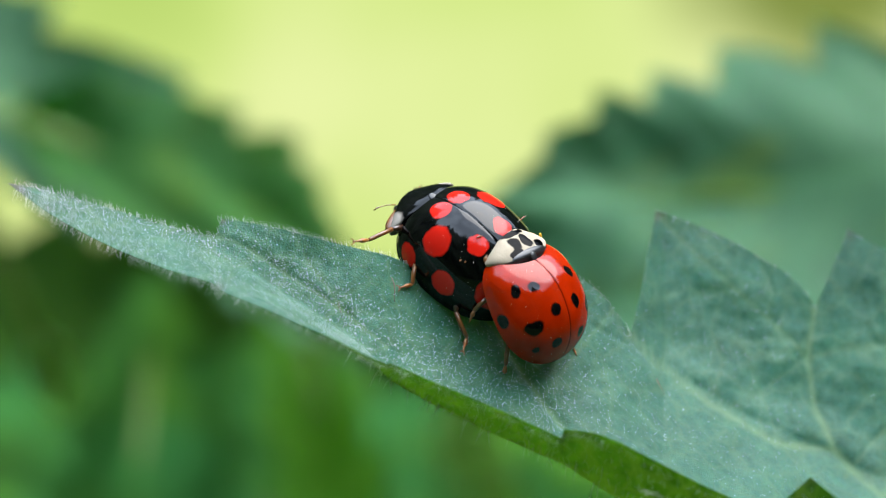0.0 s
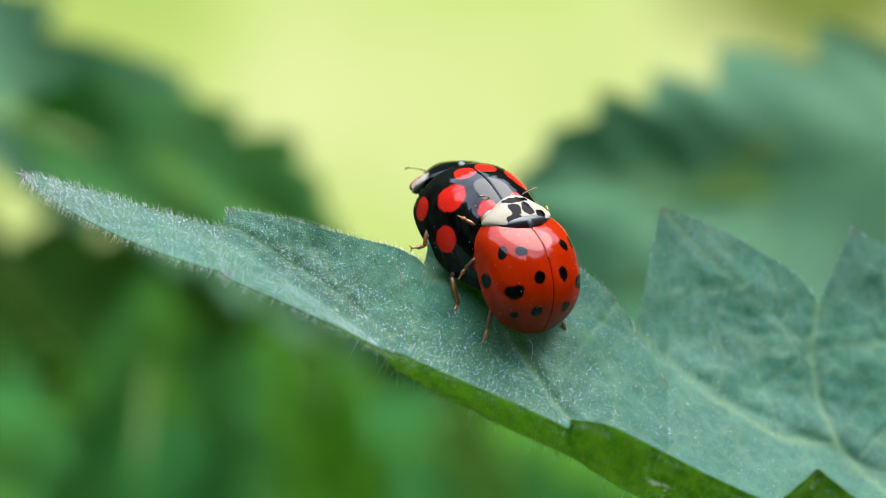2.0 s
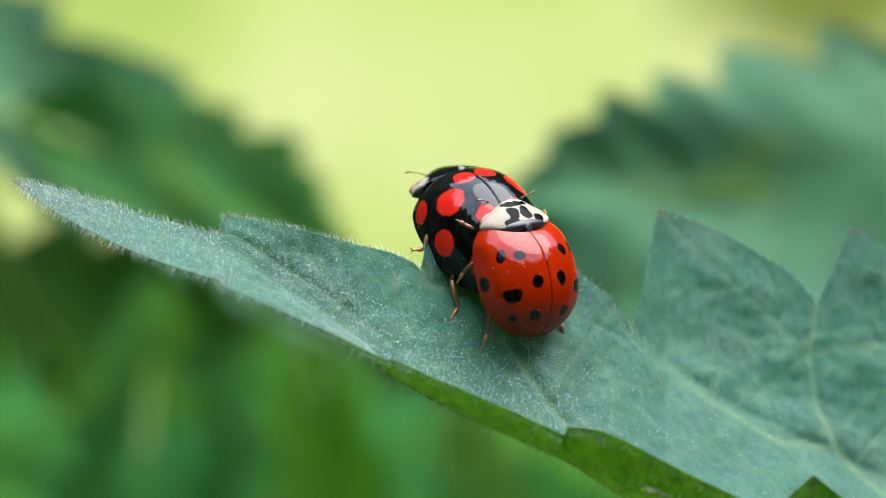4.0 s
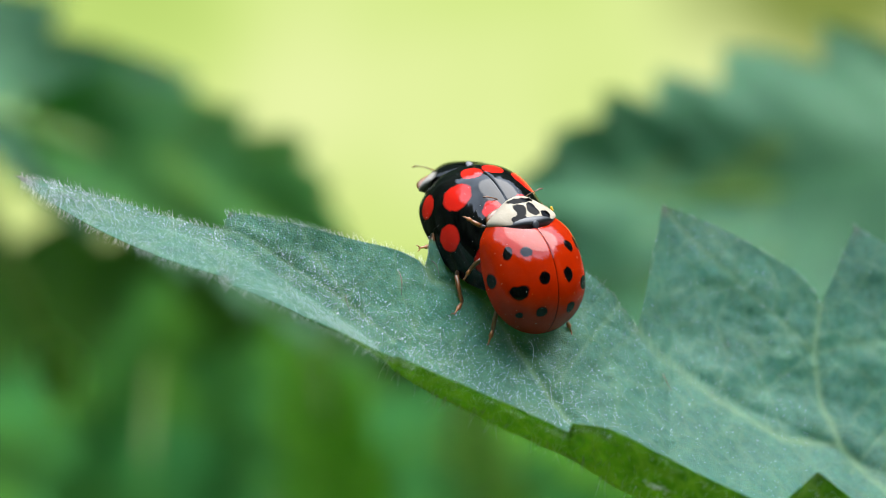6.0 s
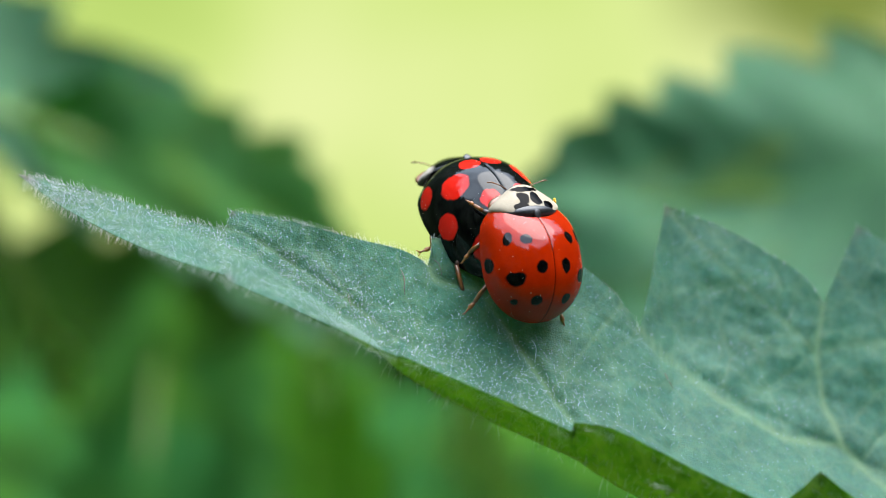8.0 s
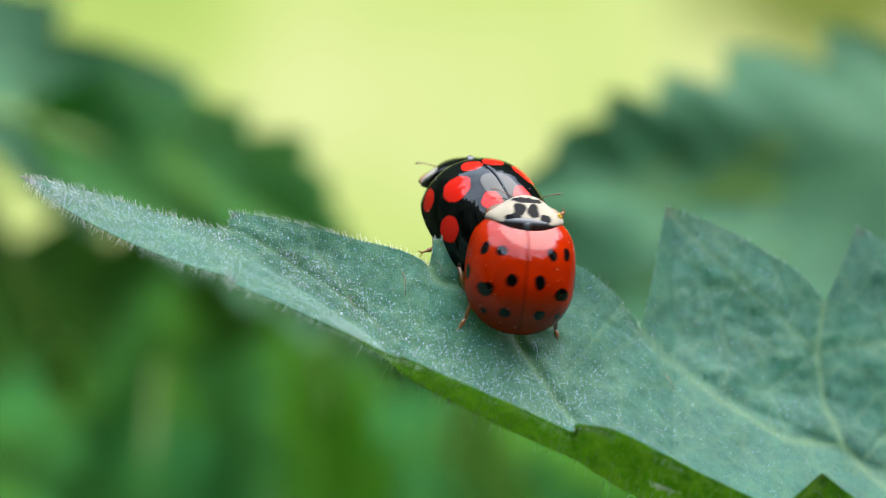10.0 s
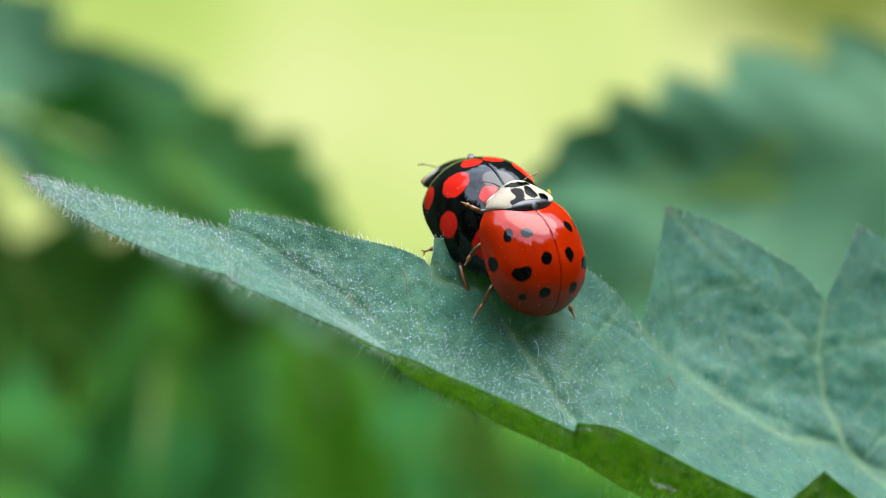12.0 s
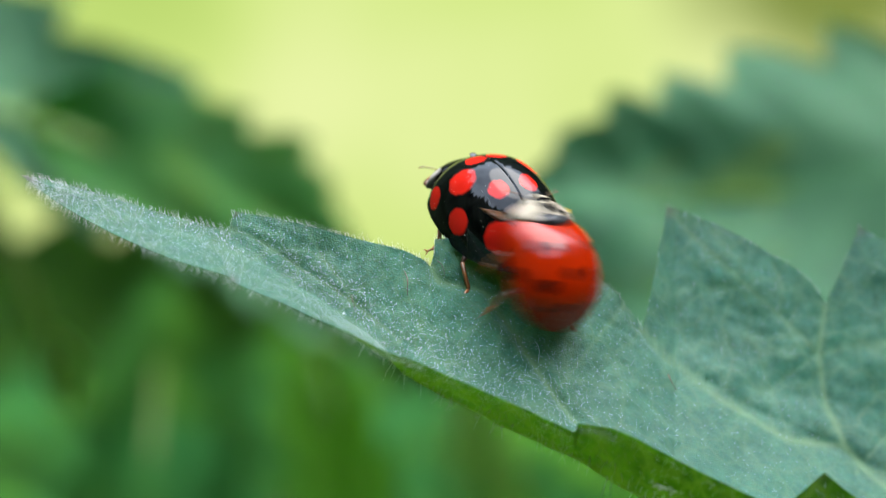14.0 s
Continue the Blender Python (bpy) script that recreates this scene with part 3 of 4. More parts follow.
DARK_FEET, RED_FEET = [], []
for side, out in ((1, 1.0), (-1, 0.8)):
    DARK_FEET += [((2.2, .8, .1), (3.3, 2.6, .15), (4.0, 3.6, -.6), (4.7, 4.4, -.75)) if side > 0 else ((2.2, -.8, .1), (2.9, -1.6, -.2), (3.1, -2.0, -.8), (3.3, -2.3, -1.2)),
                  ((.6, 1.0 * side, .1), (1.0, 3.0 * side * out, .05), (.7, 3.65 * side * out, -.7), (1.2, 4.3 * side * out, -.8)),
                  ((-1.2, 1.0 * side, .1), (-2.3, 3.5 * side * out, .1), (-3.2, 3.9 * side * out, -.9), (-3.4, 4.75 * side * out, -1.05))]
    RED_FEET += [((1.5, .8 * side, .0), (2.15, 2.1 * side * out, -.25), (2.5, 2.4 * side * out, -.5), (2.8, 2.65 * side * out, -.7)),
                 ((.3, .9 * side, .1), (.5, 2.4 * side * out, -.4), (.2, 2.6 * side * out, -1.3), (-.2, 2.9 * side * out, -1.6)),
                 ((-1.2, .9 * side, .1), (-2.2, 2.0 * side, -.4), (-3.2, 2.1 * side, -.9), (-3.9, 2.35 * side, -1.1))]

red_bug, red_legs = make_ladybird("glossy red ladybird with black spots clinging to a black one", RED_SIZE, RED_SHELL, CREAM_SHIELD, RED_FEET, "cream neck shield with black blotches", 3)
dark_bug, dark_legs = make_ladybird("glossy black ladybird with red spots standing on a nettle leaf", DARK_SIZE, DARK_SHELL, DARK_SHIELD, DARK_FEET, "black neck shield with cream corners", 4, True)

mesh_object("pollen_grain", *scaled(gather([ball((2.3, -1.72, .6), (.1, .09, .1), 6, 8), ball((2.4, -1.66, .7), (.07, .07, .07), 6, 8)])), POLLEN, red_bug, "yellow pollen stuck to the shell")
mesh_object("pollen_grain", *scaled(ball((-2.45, 2.2, -.12), (.1, .09, .1), 6, 8)), POLLEN, red_bug, "yellow pollen stuck to the shell")


def frame_of(forward, up):
    f = Vector(forward).normalized()
    side = Vector(up).cross(f).normalized()
    return Matrix((f, side, f.cross(side))).transposed().to_4x4()


def stance(x, y, z, fx, fy, fz, nx, ny, nz):
    """A beetle's pose in the tilted frame: its middle, its head's way and its back's way."""
    return BASE @ Matrix.Translation(Vector((x, y, z)) * MM) @ frame_of((fx, fy, fz), (nx, ny, nz))


def sway(dx, dy, dz, rx, ry, rz):
    """The leaf, shifted in millimetres and turned in degrees about its foot."""
    foot = Vector((14, 3, -8)) * MM
    turn = Matrix.Rotation(math.hypot(rx, ry, rz) * math.pi / 180, 4, Vector((rx, ry, rz)).normalized()) if rx or ry or rz else Matrix()
    return BASE @ Matrix.Translation(Vector((dx, dy, dz)) * MM + foot) @ turn @ Matrix.Translation(-foot)


def on_leaf(px, py, lift=0.05):
    """A place on the leaf plan as a world place, a little proud of the blade."""
    y = float(blade_depth(px, py))
    return BASE @ (Vector(plan(px, py, y)) * MM + Vector((0, -0.7, 0.7)) * lift * MM)


def plant(leg, body, places):
    """Swing a leg about its hip so that its claw keeps to the places (seconds, plan x, plan y and, where it hangs free, its lift) as the body moves."""
    ob, hip, claw = leg
    times = np.array([p[0] for p in places], float)
    rows = []
    for t, m in body:
        px, py = (float(np.interp(t, times, [p[k] for p in places])) for k in (1, 2))
        lift = float(np.interp(t, times, [p[3] if len(p) > 3 else 0.05 for p in places]))
        goal = m.inverted() @ on_leaf(px, py, lift) / MM - hip
        turn = claw.rotation_difference(goal)
        if turn.angle > 1.9:
            turn = Matrix.Rotation(1.9, 3, turn.axis).to_quaternion()
        rows.append((t, Matrix.Translation(hip * MM) @ turn.to_matrix().to_4x4()))
    walk(ob, rows)


# ---- behind: other leaves, stems, meadow ----
BACK_LEAF = leaf_material("shaded_leaf", (0.009, 0.054, 0.019), (0.02, 0.094, 0.034), (0.055, 0.17, 0.06), (0.2, 0.85, 0.15), 0.6, 0.15, 0.1, 0.2, 0.0, (0.028, 0.095, 0.036))
# lower leaves: weak sky light is put into a darker, more saturated green
SHADED_LOW_LEAF = leaf_material("shaded_low_leaf", (0.003, 0.024, 0.001), (0.021, 0.088, 0.008), (0.05, 0.13, 0.015), (0.22, 0.9, 0.03), 0.8, 0.15, 0.0, 0.05, 0.0, (0.028, 0.13, 0.03))


FAR_LEAF = leaf_material("far_leaf", (0.011, 0.055, 0.01), (0.025, 0.1, 0.02), (0.055, 0.155, 0.03), (0.25, 0.85, 0.06), 0.65, 0.22, 0.0, 0.1, 0.0, (0.034, 0.11, 0.022))
# deepest leaves: shade put into a still darker copy of the green
SHADED_DEEP_LEAF = leaf_material("shaded_deep_leaf", (0.004, 0.022, 0.001), (0.018, 0.055, 0.002), (0.03, 0.08, 0.005), (0.25, 0.85, 0.03), 0.8, 0.12, 0.0, 0.05)
FRESH_LEAF = leaf_material("fresh_leaf", (0.02, 0.1, 0.003), (0.07, 0.19, 0.008), (0.1, 0.24, 0.02), (0.4, 0.9, 0.04), 0.7, 0.3, 0.0, 0.1)
# pale copy of the leaf: the light on small bright tips is in its colour
LIT_TIP_LEAF = leaf_material("lit_tip_leaf", (0.12, 0.24, 0.05), (0.2, 0.32, 0.08), (0.2, 0.3, 0.1), (0.5, 0.9, 0.2), 0.6, 0.4, 0.0, 0.2)


def spare_leaf(length, width, teeth, m, skin, tone, sag=0.12, fold=0.25, notch=0.34, phase=0.0):
    """A whole toothed leaf on its own stem, base at its origin, tip along x, in millimetres."""
    ob = thing("background_leaf", tone + " toothed nettle leaf far out of focus", "leaf", m, "leaves behind")
    rng = np.random.default_rng(int(length * 10 + width))
    u = np.linspace(0, 1, 221)
    body = np.sin(np.pi * np.clip(u, 0, 1) ** 0.72) ** 0.8 * (1 - 0.25 * u)
    saw = (u * teeth + 0.25 * np.sin(u * 9) + phase) % 1.0
    v = np.linspace(-1, 1, 41)
    U, V = np.meshgrid(u, v, indexing="ij")
    edge = width * body * (1 - notch * (1 - saw)) * (1 + 0.06 * np.sin(u * 17 + width)) + 0.2
    y = V * edge[:, None]
    x = U * length + np.abs(V) ** 1.5 * length / teeth * 0.8 * np.sin(np.pi * U)
    z = np.abs(y) * fold - sag * length * U ** 2 + 0.15 * np.cos(U * teeth * 2 * np.pi + np.abs(V) * 2) * np.abs(V)
    z += 2.2 * np.sin(U * 7 + V * 2.2 + rng.uniform(0, 6)) * np.sin(V * 1.6 + U * 4)
    top = np.stack([x, y, z], -1)
    under = top - np.array([0, 0, 0.25])
    points, faces = sheet(top * MM, under * MM)
    blade = mesh_object("blade", points, faces, skin, ob)
    rib = np.exp(-(y / 0.6) ** 2)
    ribs = np.exp(-((((U * teeth - np.abs(V) * 0.8) % 1.0) - 0.5) / 0.07) ** 2) * 0.5
    paint(blade, "vein", [np.maximum(rib, ribs)])
    ground = m.inverted() @ Vector((*(m @ Vector((-30 * MM, 0, 0))).xy, -0.01)) / MM
    mesh_object("stem", *scaled(tube([ground, Vector((-34, 0, -40)).lerp(ground, .4), (-26, 0, -12), (-12, 0, -1), (4, 0, 0.1), (length * .8, 0, -sag * length * .64 - .3)], [1.6, 1.4, 1.2, 1, .8, .3], 8)), STEM, ob)
    return ob


def lie(px, py, y, forward, up):
    return BASE @ Matrix.Translation(Vector(plan(px, py, y)) * MM) @ frame_of(forward, up)


spare_leaf(88, 14, 8, lie(-470, -135, 160, (1, .1, -.62), (.3, -.8, .5)), BACK_LEAF, "dark blue-green", 0.04, phase=0.5)
spare_leaf(37, 11, 5, lie(25, 212, 150, (1, .1, -.37), (.1, -.85, .5)), FAR_LEAF, "dull green", 0.04, notch=0.3)
spare_leaf(61.5, 19.5, 8, lie(2060, 292, 110, (-1, .05, -.05), (0, -.8, .6)), BACK_LEAF, "shaded blue-green", 0.03, 0.06, 0.3)
spare_leaf(100, 26, 10, lie(-330, 585, 230, (1, .1, -.1), (.1, -.9, .35)), SHADED_DEEP_LEAF, "shade-darkened green")
spare_leaf(96, 30, 9, lie(-260, 900, 200, (1, .1, .05), (0, -.6, .75)), SHADED_LOW_LEAF, "fresh green")
spare_leaf(96, 26, 9, lie(1500, 960, 230, (-1, .1, .05), (0, -.6, .75)), FRESH_LEAF, "bright green")
spare_leaf(92, 22, 9, lie(2000, 600, 240, (-1, .1, -.02), (0, -.6, .7)), BACK_LEAF, "shaded green")
spare_leaf(58, 15, 8, lie(1750, 520, 190, (-1, .1, .03), (0, -.6, .8)), BACK_LEAF, "even green")
spare_leaf(62, 8, 8, lie(690, 1250, 190, (-.26, .1, 1), (-.3, -.75, .5)), FRESH_LEAF, "yellow-green")
spare_leaf(52, 15, 8, lie(210, 1230, 195, (.12, .1, 1), (.5, -.85, .3)), SHADED_LOW_LEAF, "soft green")
spare_leaf(44, 7, 7, lie(960, 1240, 210, (-.3, .1, 1), (-.4, -.9, .1)), UNDERSIDE, "pale green")
spare_leaf(84, 22, 8, lie(230, 400, 260, (.7, .1, -.5), (.2, -.6, .7)), SHADED_DEEP_LEAF, "deep shade-darkened green")
spare_leaf(9, 3.0, 5, lie(62, 590, 170, (.4, .1, -1), (.1, -.9, .4)), LIT_TIP_LEAF, "small lit-looking pale yellow-green")
spare_leaf(8, 2.4, 5, lie(330, 795, 230, (1, .1, .1), (.1, -.8, .6)), LIT_TIP_LEAF, "small lit-looking pale green")


def blurred_stems():
    for px, lean, y, thick in ((470, 110, 260, 2.2), (300, -50, 290, 2.0), (900, 90, 280, 2.0)):
        stem = thing("nettle_plant", "pale green nettle stem out of focus", "plant", group="stems behind")
        foot = BASE @ (Vector(plan(px + lean, 900, y)) * MM)
        top = BASE @ (Vector(plan(px, 520, y)) * MM)
        down = Vector((foot.x, foot.y, -0.01))
        mesh_object("stem", *tube([down, foot.lerp(down, .5), foot, foot.lerp(top, .5), top], [thick * MM * q for q in (1.3, 1.2, 1.1, 1, .5)], 10), STEM, stem)


blurred_stems()


def leaf_stem():
    """The stem that bears the leaf, beside the view."""
    stem = thing("nettle_plant", "green nettle stem that bears the leaf", "plant", group="stems behind")
    joint = BASE @ (Vector(plan(2150, 1340, -2)) * MM)
    base = BASE @ (Vector(plan(1890, 1286, -2)) * MM)
    down = Vector((joint.x + 0.012, joint.y, -0.01))
    mesh_object("stem", *tube([down, down.lerp(joint, .6), joint, joint + Vector((-0.001, 0, 0.05))], [0.0022, 0.002, 0.0018, 0.0012], 10), STEM, stem)
    mesh_object("leafstalk", *tube([joint, joint.lerp(base, .5) - Vector((0, 0, 0.0006)), base], [0.0009, 0.0008, 0.0007], 8), STEM, stem)


leaf_stem()


def surroundings():
    n = Nodes("meadow_grass")
    n.set(Base_Color=n.mix(n.noise(6, 6), (0.01, 0.04, 0.004), (0.03, 0.08, 0.01)), Roughness=0.8)
    ground = mesh_object("ground", [(x, y, 0.01 * noise.noise(Vector((x * .3, y * .3, 0)))) for x in np.linspace(-60, 60, 41) for y in np.linspace(-60, 60, 41)], grid_faces(41, 41, 0, True), n.mat)
    tagged(ground, "short meadow grass", "ground", kind="structure")
    # bright meadow far behind: its sunlight is put into a glowing sheet
    g = Nodes("glowing_distance")
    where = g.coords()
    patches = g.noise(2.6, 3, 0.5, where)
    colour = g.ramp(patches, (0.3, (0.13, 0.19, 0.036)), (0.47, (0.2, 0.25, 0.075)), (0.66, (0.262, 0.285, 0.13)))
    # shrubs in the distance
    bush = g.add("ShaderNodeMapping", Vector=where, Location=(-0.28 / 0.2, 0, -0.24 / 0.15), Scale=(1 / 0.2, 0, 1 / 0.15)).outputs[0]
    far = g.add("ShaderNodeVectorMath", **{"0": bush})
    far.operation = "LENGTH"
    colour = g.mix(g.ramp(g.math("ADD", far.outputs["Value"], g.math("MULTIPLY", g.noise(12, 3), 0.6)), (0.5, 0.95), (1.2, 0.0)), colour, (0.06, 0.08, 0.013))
    # emission stands in for sun on the grass
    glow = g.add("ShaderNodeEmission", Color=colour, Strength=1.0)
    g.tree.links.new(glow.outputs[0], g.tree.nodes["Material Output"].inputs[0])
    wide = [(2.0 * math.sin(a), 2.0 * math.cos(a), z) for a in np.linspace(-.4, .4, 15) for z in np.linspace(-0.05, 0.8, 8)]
    tagged(mesh_object("backdrop", wide, grid_faces(15, 8), g.mat), "self-glowing yellow-green sheet that stands for the sunlit meadow far behind", "backdrop", kind="structure")
    # an unseen dark hedge ring, added to block low sky and bound reflections
    h = Nodes("sky_block_leaves")
    h.set(Base_Color=h.mix(h.noise(9, 6), (0.01, 0.025, 0.006), (0.03, 0.06, 0.015)), Roughness=0.7)
    turns = np.linspace(0, 2 * math.pi, 721)
    rows = []
    for a in turns:
        ahead = max(0.0, math.cos(a)) ** 2
        crown = noise.noise(Vector((math.cos(a) * 2, math.sin(a) * 2, 3))) + 0.6 * noise.noise(Vector((math.cos(a) * 6, math.sin(a) * 6, 8))) + 0.4 * noise.noise(Vector((math.cos(a) * 20, math.sin(a) * 20, 1))) + 0.25 * noise.noise(Vector((math.cos(a) * 55, math.sin(a) * 55, 4)))
        rise = math.tan(radians(46 - 6 * math.sin(a) + 13 * crown))
        for z in np.linspace(-0.02, 1.0, 14):
            r = 1.5 + 1.6 * ahead + 0.25 * noise.noise(Vector((math.cos(a) * 4, math.sin(a) * 4, z * 4)))
            rows.append((r * math.sin(a), r * math.cos(a), r * rise * z + 0.45 * max(z, 0)))
    tagged(mesh_object("sky_block_hedge", rows, grid_faces(721, 14, 0, True), h.mat), "unseen dark leafy hedge ring added to block the low sky", "hedge", kind="structure")


surroundings()


